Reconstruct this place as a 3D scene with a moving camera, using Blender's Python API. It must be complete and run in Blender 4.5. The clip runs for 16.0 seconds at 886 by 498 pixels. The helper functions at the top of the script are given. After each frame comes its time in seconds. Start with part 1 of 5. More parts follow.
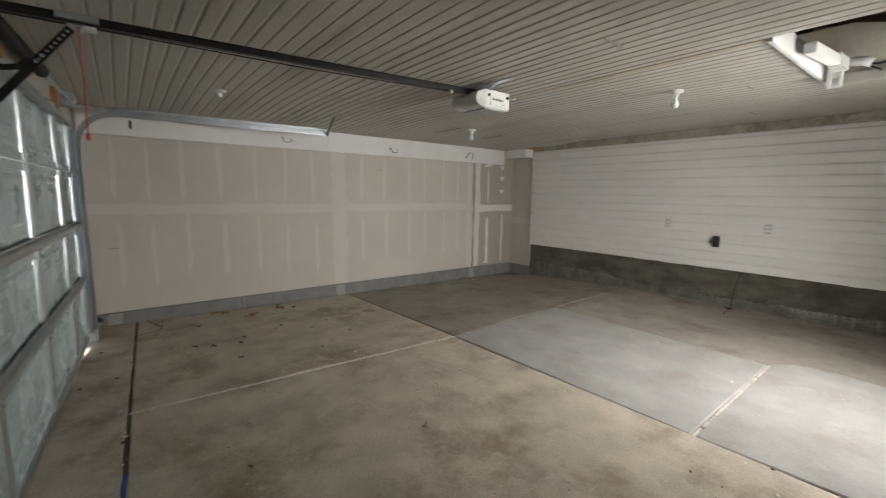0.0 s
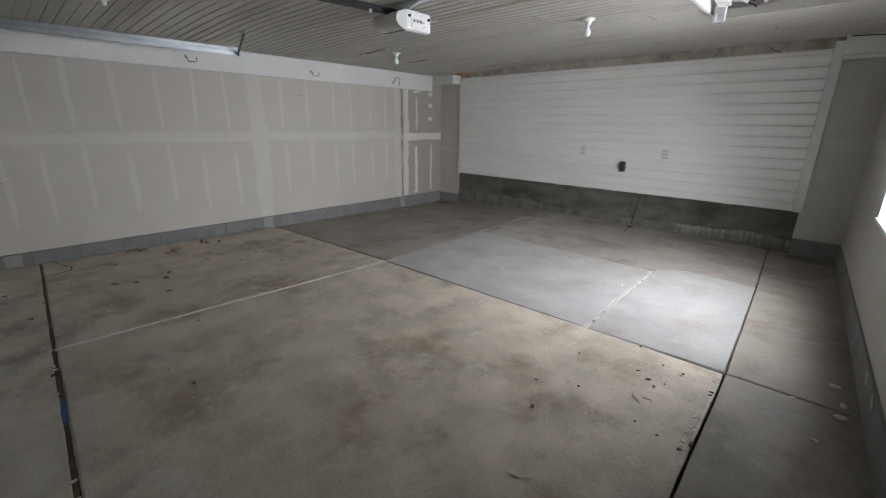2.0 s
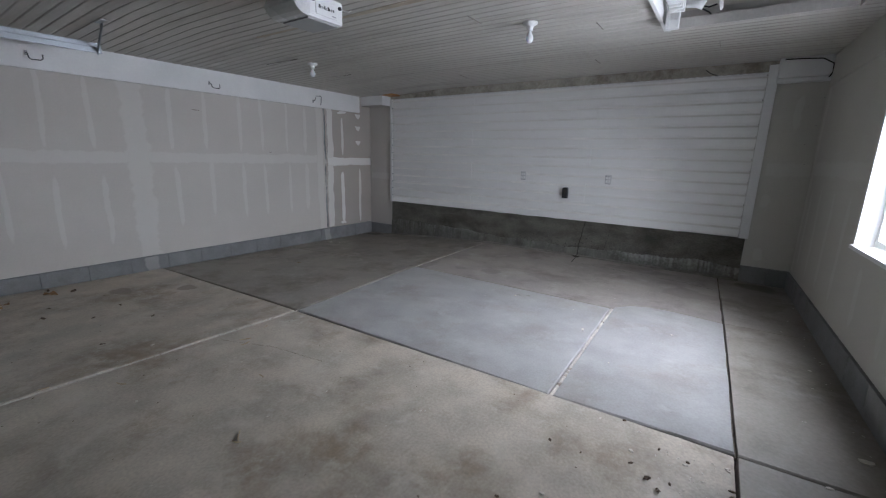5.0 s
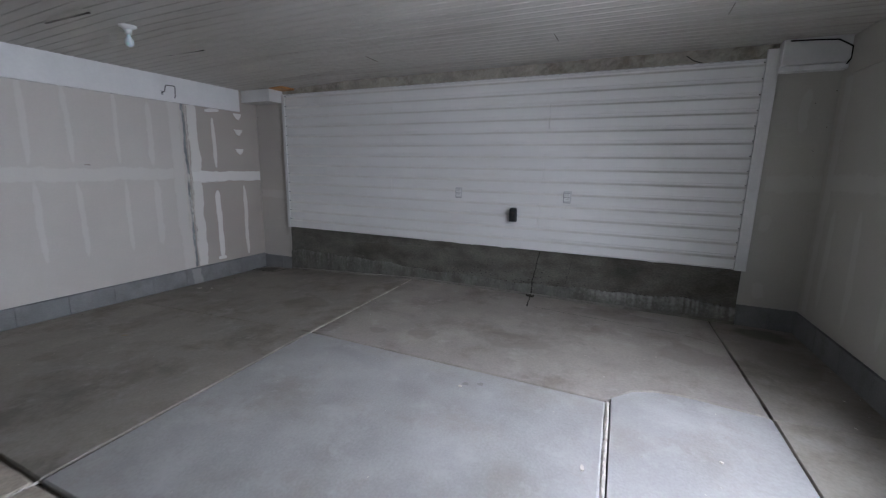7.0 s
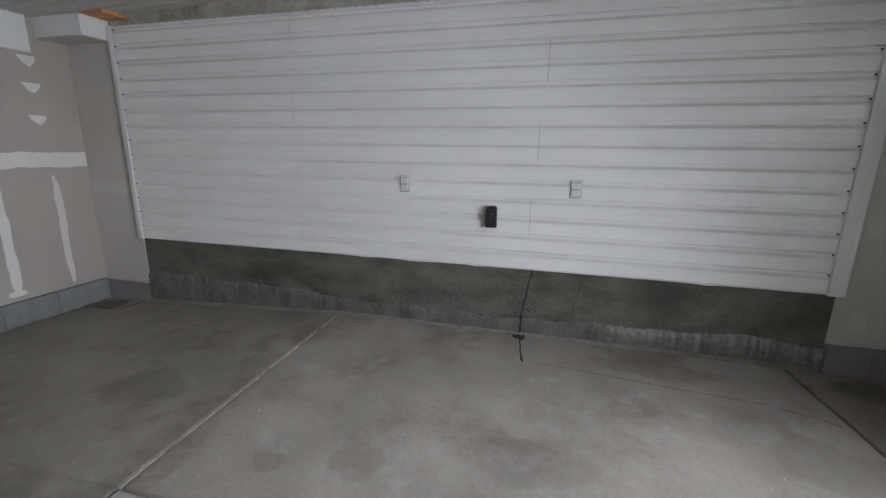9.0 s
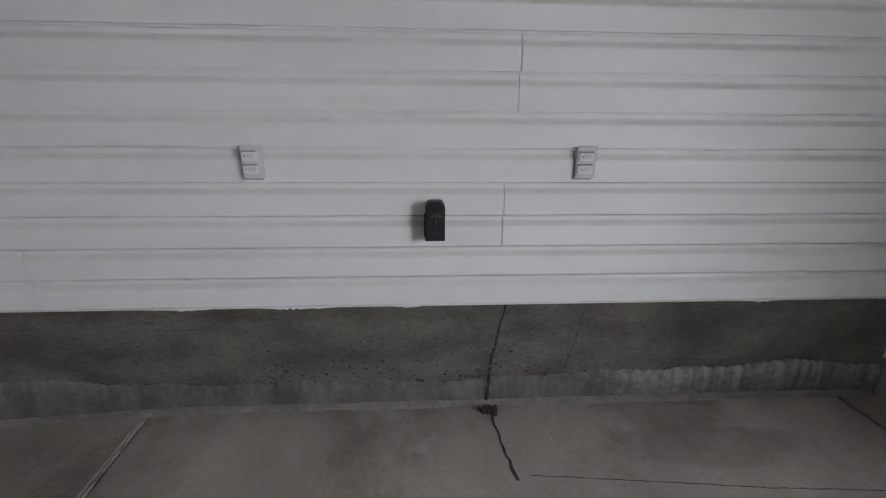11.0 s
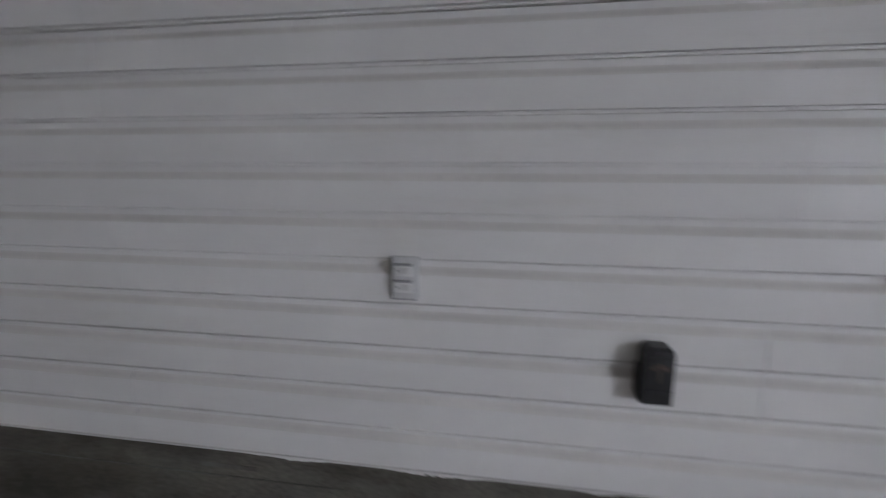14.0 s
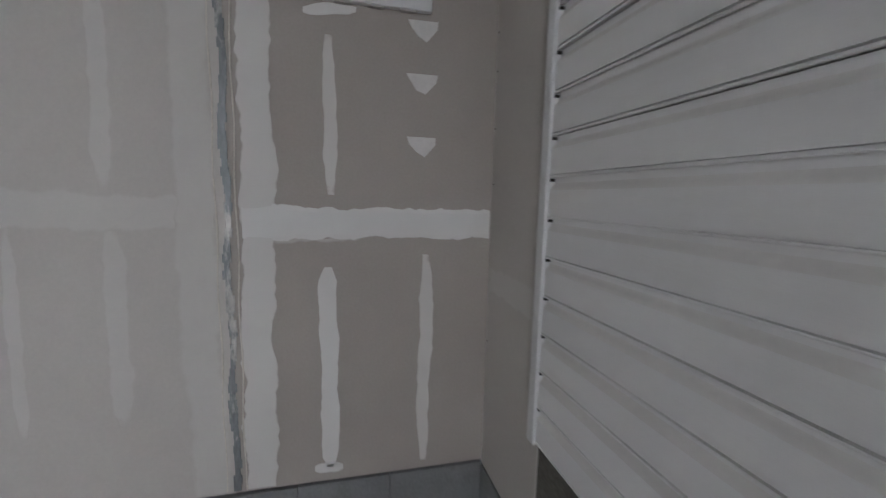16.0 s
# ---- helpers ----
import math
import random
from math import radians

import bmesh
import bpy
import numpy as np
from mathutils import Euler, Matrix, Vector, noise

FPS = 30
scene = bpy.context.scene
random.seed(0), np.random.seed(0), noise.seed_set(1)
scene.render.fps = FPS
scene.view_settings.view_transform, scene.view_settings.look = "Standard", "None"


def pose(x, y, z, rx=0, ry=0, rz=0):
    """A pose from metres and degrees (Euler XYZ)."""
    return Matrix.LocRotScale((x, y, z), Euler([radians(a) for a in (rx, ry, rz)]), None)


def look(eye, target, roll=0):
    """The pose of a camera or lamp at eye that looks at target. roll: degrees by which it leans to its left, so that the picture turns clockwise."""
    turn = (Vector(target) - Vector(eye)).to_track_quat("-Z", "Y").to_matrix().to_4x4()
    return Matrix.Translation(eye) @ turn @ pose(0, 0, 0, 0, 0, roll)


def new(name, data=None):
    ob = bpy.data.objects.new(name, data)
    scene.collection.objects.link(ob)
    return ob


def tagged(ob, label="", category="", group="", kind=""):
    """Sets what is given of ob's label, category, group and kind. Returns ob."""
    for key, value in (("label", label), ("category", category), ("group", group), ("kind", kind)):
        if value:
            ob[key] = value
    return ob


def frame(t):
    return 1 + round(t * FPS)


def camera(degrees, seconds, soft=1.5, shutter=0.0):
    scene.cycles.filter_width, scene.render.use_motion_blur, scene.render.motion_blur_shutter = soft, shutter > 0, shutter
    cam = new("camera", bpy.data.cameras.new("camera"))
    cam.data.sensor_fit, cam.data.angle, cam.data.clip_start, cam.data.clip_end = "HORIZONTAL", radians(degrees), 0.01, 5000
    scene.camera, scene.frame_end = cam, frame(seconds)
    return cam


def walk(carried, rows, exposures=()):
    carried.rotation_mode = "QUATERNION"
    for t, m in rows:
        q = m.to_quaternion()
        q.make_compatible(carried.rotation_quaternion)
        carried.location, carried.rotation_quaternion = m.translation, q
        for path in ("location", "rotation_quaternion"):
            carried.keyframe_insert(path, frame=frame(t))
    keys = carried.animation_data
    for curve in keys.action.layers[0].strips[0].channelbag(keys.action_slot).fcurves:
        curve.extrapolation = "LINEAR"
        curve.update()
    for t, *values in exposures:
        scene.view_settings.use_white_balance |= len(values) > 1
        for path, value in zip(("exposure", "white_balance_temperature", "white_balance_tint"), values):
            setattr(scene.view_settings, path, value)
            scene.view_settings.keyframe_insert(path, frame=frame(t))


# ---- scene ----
cam = camera(94.0, 16.0, soft=1.15, shutter=0.3)
PATH = [
    (0, (0.553, 0.742, 1.467), (-1.011, 1.96, 1.203), 0.8),
    (0.5, (0.649, 0.726, 1.476), (-1.064, 1.716, 1.187), 0.9),
    (1, (0.686, 0.719, 1.43), (-0.9, 1.794, 0.857), 1.3),
    (1.5, (0.725, 0.674, 1.423), (-0.667, 1.955, 0.775), 1.0),
    (2, (0.743, 0.66, 1.448), (-0.556, 2.065, 0.869), 0.9),
    (2.5, (0.747, 0.669, 1.441), (-0.54, 2.138, 1.009), 0.9),
    (3, (0.751, 0.681, 1.438), (-0.449, 2.235, 1.059), 0.6),
    (3.2, (0.739, 0.675, 1.43), (-0.42, 2.255, 1.028), 0.7),
    (5.3, (0.236, 1.514, 1.331), (-0.836, 3.143, 0.885), 1.6),
    (5.5, (0.194, 1.656, 1.368), (-0.832, 3.315, 0.928), 1.2),
    (6, (-0.03, 1.972, 1.369), (-0.966, 3.68, 0.916), 1.3),
    (6.5, (-0.217, 2.331, 1.375), (-1.177, 4.032, 0.945), 1.0),
    (7, (-0.413, 2.724, 1.365), (-1.226, 4.511, 0.979), 1.0),
    (7.5, (-0.603, 3.125, 1.348), (-1.382, 4.922, 0.943), 1.0),
    (8, (-0.804, 3.502, 1.314), (-1.548, 5.304, 0.867), 1.0),
    (8.5, (-1.033, 3.852, 1.314), (-1.588, 5.711, 0.829), 1.0),
    (9, (-1.177, 4.242, 1.32), (-1.674, 6.125, 0.861), 0.8),
    (9.2, (-1.23, 4.404, 1.329), (-1.711, 6.295, 0.892), 0.7),
    (11.3, (-1.678, 5.771, 1.299), (-1.543, 7.641, 0.598), 0.7),
    (11.5, (-1.698, 5.844, 1.291), (-1.582, 7.720, 0.609), 0.8),
    (12, (-1.777, 5.980, 1.331), (-1.772, 7.898, 0.765), 0.8),
    (12.5, (-1.777, 6.017, 1.344), (-1.723, 7.937, 0.786), 0.9),
    (13, (-1.759, 6.010, 1.336), (-1.475, 7.898, 0.743), 1.0),
    (13.5, (-1.809, 6.005, 1.329), (-1.474, 7.903, 0.795), 1.0),
    (14, (-1.978, 6.087, 1.341), (-2.272, 8.042, 1.034), 0.5),
    (14.2, (-2.105, 6.175, 1.341), (-2.768, 8.020, 1.143), 0.4),
    (14.5, (-2.302, 6.344, 1.339), (-3.450, 7.972, 1.162), 0.0),
    (15, (-2.716, 6.364, 1.331), (-4.356, 7.493, 1.148), 1.1),
    (15.5, (-3.167, 6.418, 1.331), (-4.958, 7.257, 1.031), 1.4),
    (16, (-3.646, 6.525, 1.318), (-5.569, 7.017, 1.073), 1.4),
]
walk(cam, [(t, look(eye, target, roll)) for t, eye, target, roll in PATH],
     [(0.0, 2.0, 7150, 12), (0.5, 2.05, 6950, 12), (1, 2.0, 6750, 13), (2, 2.02, 6350, 14), (3, 1.94, 5900, 15), (5.5, 1.66, 5850, 16),
      (7, 1.72, 5800, 17), (9, 2.20, 6050, 15), (11.5, 1.78, 6150, 18), (12.5, 1.48, 6150, 18), (14, 1.46, 6080, 19), (14.5, 1.40, 6080, 19),
      (15, 1.46, 6080, 19), (16, 1.70, 6150, 16)])

# ---- measures of the garage ----
XW = -5.41           # inner face of the west drywall
YN = 7.20            # face of the north stem wall and its returns
CEIL = 2.385
LAP = 0.127
SID0 = 0.503
EAST = pose(1.0, 7.18, 0, 0, 0, 2.35)      # along the east wall: x outward, y north
DOOR = pose(-4.68, 0.384, 0, 0, 0, -2.98)  # along the garage door: x east, y inward
WIN = (-3.22, -1.94, 0.79, 1.93)           # window opening on the east wall


def floor_z(x, y):
    west = -0.075 - 0.011 * y
    if x < -2.75:
        return -0.015 + (west + 0.015) * (-2.75 - x) / 2.66
    return -0.015 - 0.012 * max(0.0, x)


# ---- daylight ----
world = bpy.data.worlds.new("sky")
scene.world = world
world.use_nodes = True
sky = world.node_tree.nodes.new("ShaderNodeTexSky")
sky.sky_type = "NISHITA"
sky.sun_disc = False
sky.sun_elevation, sky.sun_rotation = radians(38), radians(215)
back = world.node_tree.nodes["Background"]
back.inputs["Strength"].default_value = 0.12
world.node_tree.links.new(sky.outputs["Color"], back.inputs["Color"])

sun = bpy.data.lights.new("sun", "SUN")
sun.energy, sun.angle, sun.color = 4.5, radians(2), (1.0, 0.95, 0.88)
sun_ob = new("sun", sun)
sun_ob.matrix_world = pose(0, -20, 20, 52, 0, -35)

win_light = bpy.data.lights.new("window_daylight", "AREA")
win_light.shape, win_light.size, win_light.size_y = "RECTANGLE", 1.20, 1.06
win_light.energy, win_light.color = 23.0, (0.93, 0.97, 1.0)
win_light.spread = radians(140)
win_ob = new("window_daylight", win_light)
win_ob.matrix_world = EAST @ pose(0.38, (WIN[0] + WIN[1]) / 2 - 0.02, (WIN[2] + WIN[3]) / 2 + 0.08, 63, 0, 99)


outside = new("backdrop", bpy.data.meshes.new("backdrop"))
outside.data.from_pydata([(2.2, -7.5, -0.2), (2.2, 2.5, -0.2), (2.2, 2.5, 6.0), (2.2, -7.5, 6.0)], [], [(0, 1, 2, 3)])
outside.matrix_world = EAST
tagged(outside, "plain bright overcast sky outside the window", "sky", kind="structure")
M_SKY = bpy.data.materials.new("bright_sky")
M_SKY.use_nodes = True
M_SKY.node_tree.nodes["Principled BSDF"].inputs["Base Color"].default_value = (0, 0, 0, 1)
M_SKY.node_tree.nodes["Principled BSDF"].inputs["Emission Color"].default_value = (0.95, 0.98, 1.0, 1)
M_SKY.node_tree.nodes["Principled BSDF"].inputs["Emission Strength"].default_value = 1.6
outside.data.materials.append(M_SKY)


# ---- materials ----
def material(name, color, rough=0.7, metal=0.0, var=0.12, scale=3.0, fine=45.0, bump=0.15, stain=None, stain_at=(0.5, 0.68), pale=None,
             stain_scale=1.1, grain=(1, 1, 1), dist=0.004, spec=0.5):
    """A surface with broad and fine variation of its colour, optional stains, and fine relief."""
    m = bpy.data.materials.new(name)
    m.use_nodes = True
    nt = m.node_tree
    n, link = nt.nodes, nt.links.new
    b = n["Principled BSDF"]
    b.inputs["Metallic"].default_value = metal
    b.inputs["Specular IOR Level"].default_value = spec
    co = n.new("ShaderNodeTexCoord")
    mp = n.new("ShaderNodeMapping")
    mp.inputs["Scale"].default_value = grain
    link(co.outputs["Object"], mp.inputs["Vector"])
    big = n.new("ShaderNodeTexNoise")
    big.inputs["Scale"].default_value, big.inputs["Detail"].default_value = scale, 6
    small = n.new("ShaderNodeTexNoise")
    small.inputs["Scale"].default_value, small.inputs["Detail"].default_value = fine, 4
    link(mp.outputs["Vector"], big.inputs["Vector"])
    link(mp.outputs["Vector"], small.inputs["Vector"])
    r1 = n.new("ShaderNodeMapRange")
    r1.inputs["From Min"].default_value, r1.inputs["From Max"].default_value = 0.3, 0.7
    r1.inputs["To Min"].default_value, r1.inputs["To Max"].default_value = 1 - var, 1 + var
    link(big.outputs["Fac"], r1.inputs["Value"])
    r2 = n.new("ShaderNodeMapRange")
    r2.inputs["From Min"].default_value, r2.inputs["From Max"].default_value = 0.3, 0.7
    r2.inputs["To Min"].default_value, r2.inputs["To Max"].default_value = 1 - var * 0.6, 1 + var * 0.6
    link(small.outputs["Fac"], r2.inputs["Value"])
    mul = n.new("ShaderNodeMath")
    mul.operation = "MULTIPLY"
    link(r1.outputs["Result"], mul.inputs[0])
    link(r2.outputs["Result"], mul.inputs[1])
    base = n.new("ShaderNodeMix")
    base.data_type, base.blend_type = "RGBA", "MULTIPLY"
    base.inputs["Factor"].default_value = 1.0
    base.inputs["A"].default_value = (*color, 1)
    link(mul.outputs["Value"], base.inputs["B"])
    out = base.outputs["Result"]
    if stain:
        st = n.new("ShaderNodeTexNoise")
        st.inputs["Scale"].default_value, st.inputs["Detail"].default_value = stain_scale, 8
        st.inputs["Roughness"].default_value, st.inputs["Distortion"].default_value = 0.68, 0.12
        link(mp.outputs["Vector"], st.inputs["Vector"])
        rs = n.new("ShaderNodeMapRange")
        rs.interpolation_type = "SMOOTHSTEP"
        rs.inputs["From Min"].default_value, rs.inputs["From Max"].default_value = stain_at
        link(st.outputs["Fac"], rs.inputs["Value"])
        mx = n.new("ShaderNodeMix")
        mx.data_type = "RGBA"
        link(rs.outputs["Result"], mx.inputs["Factor"])
        link(out, mx.inputs["A"])
        tint = n.new("ShaderNodeMix")
        tint.data_type, tint.blend_type = "RGBA", "MULTIPLY"
        tint.inputs["Factor"].default_value = 1.0
        tint.inputs["A"].default_value = (*stain, 1)
        link(mul.outputs["Value"], tint.inputs["B"])
        link(tint.outputs["Result"], mx.inputs["B"])
        out = mx.outputs["Result"]
    if pale:
        pn = n.new("ShaderNodeTexNoise")
        pn.inputs["Scale"].default_value, pn.inputs["Detail"].default_value = 4.3, 10
        pn.inputs["Roughness"].default_value, pn.inputs["Distortion"].default_value = 0.74, 0.1
        off = n.new("ShaderNodeVectorMath")
        off.operation = "ADD"
        off.inputs[1].default_value = (17.0, 5.0, 3.0)
        link(mp.outputs["Vector"], off.inputs[0])
        link(off.outputs["Vector"], pn.inputs["Vector"])
        pr = n.new("ShaderNodeMapRange")
        pr.interpolation_type = "SMOOTHSTEP"
        pr.inputs["From Min"].default_value, pr.inputs["From Max"].default_value = 0.50, 0.74
        link(pn.outputs["Fac"], pr.inputs["Value"])
        px = n.new("ShaderNodeMix")
        px.data_type = "RGBA"
        link(pr.outputs["Result"], px.inputs["Factor"])
        link(out, px.inputs["A"])
        px.inputs["B"].default_value = (*pale, 1)
        out = px.outputs["Result"]
    link(out, b.inputs["Base Color"])
    rr = n.new("ShaderNodeMapRange")
    rr.inputs["To Min"].default_value, rr.inputs["To Max"].default_value = max(0.03, rough - 0.1), min(1.0, rough + 0.1)
    link(big.outputs["Fac"], rr.inputs["Value"])
    link(rr.outputs["Result"], b.inputs["Roughness"])
    if bump:
        bp = n.new("ShaderNodeBump")
        bp.inputs["Strength"].default_value, bp.inputs["Distance"].default_value = bump, dist
        link(small.outputs["Fac"], bp.inputs["Height"])
        link(bp.outputs["Normal"], b.inputs["Normal"])
    return m


def feathered(name, under, color, strength, noise_scale=14.0, rim=(0.55, 1.05)):
    """Thin compound or a stain lying on the surface under, into which it feathers out at its edges."""
    m = material(name, **under)
    nt = m.node_tree
    n, link = nt.nodes, nt.links.new
    at = n.new("ShaderNodeAttribute")
    at.attribute_name = "body"
    co = n.new("ShaderNodeTexCoord")
    no = n.new("ShaderNodeTexNoise")
    no.inputs["Scale"].default_value, no.inputs["Detail"].default_value = noise_scale, 5
    link(co.outputs["Object"], no.inputs["Vector"])
    add = n.new("ShaderNodeMath")
    add.operation = "ADD"
    link(at.outputs["Fac"], add.inputs[0])
    link(no.outputs["Fac"], add.inputs[1])
    rg = n.new("ShaderNodeMapRange")
    rg.interpolation_type = "SMOOTHSTEP"
    rg.inputs["From Min"].default_value, rg.inputs["From Max"].default_value = rim
    rg.inputs["To Max"].default_value = strength
    link(add.outputs["Value"], rg.inputs["Value"])
    b = n["Principled BSDF"]
    old = b.inputs["Base Color"].links[0].from_socket
    mx = n.new("ShaderNodeMix")
    mx.data_type = "RGBA"
    link(rg.outputs["Result"], mx.inputs["Factor"])
    link(old, mx.inputs["A"])
    mx.inputs["B"].default_value = (*color, 1)
    link(mx.outputs["Result"], b.inputs["Base Color"])
    return m


BROWN = dict(color=(0.45, 0.40, 0.33), rough=0.6, pale=(0.56, 0.52, 0.45), var=0.22, scale=3.4, fine=70, bump=0.25, stain=(0.255, 0.20, 0.142), stain_at=(0.46, 0.68), stain_scale=1.5)
LIGHT = dict(color=(0.325, 0.32, 0.31), rough=0.55, pale=(0.395, 0.39, 0.38), var=0.13, scale=3.0, fine=75, bump=0.18, stain=(0.285, 0.265, 0.24), stain_at=(0.46, 0.72), stain_scale=1.9)
GREY = dict(color=(0.29, 0.262, 0.23), rough=0.58, pale=(0.365, 0.34, 0.31), var=0.15, scale=2.2, fine=55, bump=0.17, stain=(0.19, 0.165, 0.14), stain_at=(0.46, 0.70), stain_scale=1.9)
DARK = dict(color=(0.25, 0.225, 0.192), rough=0.58, pale=(0.315, 0.29, 0.26), var=0.16, scale=2.2, fine=55, bump=0.17, stain=(0.155, 0.135, 0.11), stain_at=(0.45, 0.68), stain_scale=1.9)
PRIMED = dict(color=(0.525, 0.492, 0.45), rough=0.85, var=0.035, scale=1.1, fine=70, bump=0.06)
RAW = dict(color=(0.40, 0.36, 0.32), rough=0.9, var=0.045, scale=1.6, fine=90, bump=0.05)
EASTW = dict(color=(0.49, 0.475, 0.425), rough=0.85, var=0.04, scale=1.2, fine=70, bump=0.06)
CURB = dict(color=(0.205, 0.207, 0.205), rough=0.8, var=0.12, scale=5, fine=80, bump=0.35, stain=(0.165, 0.163, 0.157), stain_at=(0.48, 0.74), stain_scale=6)
M_SLAB_BROWN = material("concrete_brown", **BROWN)
M_SLAB_LIGHT = material("concrete_light", **LIGHT)
M_SLAB_GREY = material("concrete_grey", **GREY)
M_SLAB_DARK = material("concrete_dark", **DARK)
M_SOIL = material("joint_dirt", (0.115, 0.092, 0.07), 0.95, var=0.35, scale=20, fine=120, bump=0.6)
M_FILLER = material("joint_filler", (0.48, 0.445, 0.39), 0.9, var=0.2, scale=12, fine=90, bump=0.6, stain=(0.2, 0.16, 0.12), stain_at=(0.55, 0.66), stain_scale=9)
M_CRACK = material("crack_dark", (0.03, 0.026, 0.022), 0.95, var=0.2, bump=0)
M_DRYWALL = material("drywall_primed", **PRIMED)
M_RAWBOARD = material("drywall_raw", **RAW)
M_EAST = material("drywall_east", **EASTW)
M_MUD_FAINT = feathered("compound_faint", PRIMED, (0.65, 0.63, 0.59), 0.42)
M_MUD_EAST = feathered("compound_east", EASTW, (0.56, 0.55, 0.505), 0.6)
M_MUD_RAW = feathered("compound_thin", RAW, (0.62, 0.60, 0.56), 0.6)
M_MUD = feathered("compound_white", RAW, (0.67, 0.65, 0.61), 0.9, rim=(0.4, 0.7))
M_MUD_THICK = feathered("compound_thick", RAW, (0.70, 0.685, 0.65), 1.0, 22.0, rim=(0.4, 0.6))
M_MORTAR = feathered("mortar_patch", CURB, (0.36, 0.35, 0.33), 0.7)
M_TAPE = material("corner_bead_grey", (0.21, 0.222, 0.222), 0.5, 0.3, var=0.25, scale=14, fine=60, bump=0.3, stain=(0.52, 0.50, 0.46), stain_at=(0.52, 0.62), stain_scale=9, grain=(1, 1, 0.35))
M_BLOCK = material("block_grey_paint", **CURB)
STEM = dict(color=(0.118, 0.110, 0.090), rough=0.82, var=0.38, scale=5.0, fine=60, bump=0.8, stain=(0.078, 0.070, 0.054), stain_at=(0.47, 0.66), stain_scale=1.7,
            grain=(0.7, 1, 1.3), dist=0.006, pale=(0.150, 0.143, 0.122))
LEDGE = dict(color=(0.142, 0.137, 0.120), rough=0.85, var=0.24, scale=6, fine=55, bump=0.5, stain=(0.095, 0.089, 0.073), stain_at=(0.42, 0.62), stain_scale=3.2,
             grain=(1.0, 1, 0.7), dist=0.006)
M_STEM = material("stem_concrete", **STEM)
M_LEDGE = material("stem_foot", **LEDGE)
M_LIME = feathered("lime_bloom", LEDGE, (0.33, 0.325, 0.30), 0.8, 34.0, rim=(0.62, 1.5))
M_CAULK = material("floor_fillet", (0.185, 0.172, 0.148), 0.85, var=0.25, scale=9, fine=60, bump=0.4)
M_SIDING = material("white_vinyl", (0.80, 0.79, 0.77), 0.45, var=0.025, scale=1.5, fine=160, bump=0.05, grain=(0.5, 1, 3), stain=(0.74, 0.725, 0.69), stain_at=(0.5, 0.75), stain_scale=1.4)
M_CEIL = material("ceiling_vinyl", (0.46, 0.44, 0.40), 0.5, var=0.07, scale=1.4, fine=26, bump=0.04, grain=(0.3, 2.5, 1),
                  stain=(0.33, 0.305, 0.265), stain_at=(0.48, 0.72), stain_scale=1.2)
M_SEAM = material("panel_seam", (0.27, 0.25, 0.22), 0.8, var=0.1, scale=9, bump=0.05)
# siding white toned down for shade and dust on the cove slopes
M_DUST_SHADE = material("dusty_shaded_vinyl", (0.755, 0.735, 0.70), 0.7, var=0.04, scale=3, fine=60, bump=0.02)
M_TRIM = material("white_trim", (0.72, 0.715, 0.70), 0.5, var=0.04, scale=3, bump=0.04)
M_GREYTRIM = material("grey_trim", (0.48, 0.46, 0.43), 0.7, var=0.08, scale=5, bump=0.1)
M_BAND = material("rough_plaster", (0.40, 0.37, 0.31), 0.95, var=0.16, scale=7, fine=45, bump=0.7, stain=(0.27, 0.24, 0.19), stain_at=(0.5, 0.66), stain_scale=4, dist=0.01)
M_DOOR = material("door_steel_white", (0.46, 0.55, 0.58), 0.28, var=0.025, scale=2.2, fine=55, bump=0.01)
M_GALV = material("galvanised_steel", (0.60, 0.66, 0.70), 0.34, 0.85, var=0.07, scale=26, fine=110, bump=0.05)
M_STRUT = material("galvanised_dull", (0.40, 0.43, 0.45), 0.42, 0.85, var=0.12, scale=9, fine=70, bump=0.06)
M_BLACK = material("black_metal", (0.018, 0.018, 0.019), 0.42, 0.4, var=0.2, scale=9, bump=0.06)
M_RUBBER = material("black_rubber", (0.03, 0.03, 0.032), 0.75, var=0.2, scale=9, bump=0.1)
M_BLACKPL = material("black_plastic", (0.016, 0.017, 0.018), 0.38, var=0.2, scale=12, bump=0.06)
M_EMBLEM = material("brown_emblem", (0.075, 0.055, 0.042), 0.55, var=0.2, scale=40, bump=0.1)
M_GRIME = material("dark_grime", (0.032, 0.026, 0.019), 0.95, var=0.4, scale=40, fine=120, bump=0.6)
M_WHITEPL = material("white_plastic", (0.76, 0.76, 0.745), 0.35, var=0.03, scale=6, bump=0.02)
M_PLATE = material("outlet_plastic", (0.62, 0.62, 0.61), 0.4, var=0.04, scale=8, bump=0.03)
M_LENS = material("opener_lens", (0.62, 0.62, 0.60), 0.28, var=0.04, scale=6, bump=0.03)
M_GREYPL = material("grey_plastic", (0.33, 0.33, 0.33), 0.45, var=0.06, scale=6, bump=0.03)
M_WOOD = material("pine_wood", (0.46, 0.23, 0.085), 0.65, var=0.25, scale=4, fine=40, bump=0.2, grain=(0.4, 6, 6))
M_JOIST = material("old_joist", (0.27, 0.185, 0.11), 0.85, var=0.3, scale=6, fine=40, bump=0.3, grain=(0.4, 6, 6))
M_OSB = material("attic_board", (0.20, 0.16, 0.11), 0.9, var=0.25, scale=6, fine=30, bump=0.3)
M_ATTIC = material("attic_drywall", (0.58, 0.55, 0.48), 0.9, var=0.08, scale=2, fine=30, bump=0.1, stain=(0.47, 0.43, 0.36), stain_scale=2.5)
M_RED = material("red_cord", (0.55, 0.06, 0.05), 0.6, var=0.1, bump=0.1)
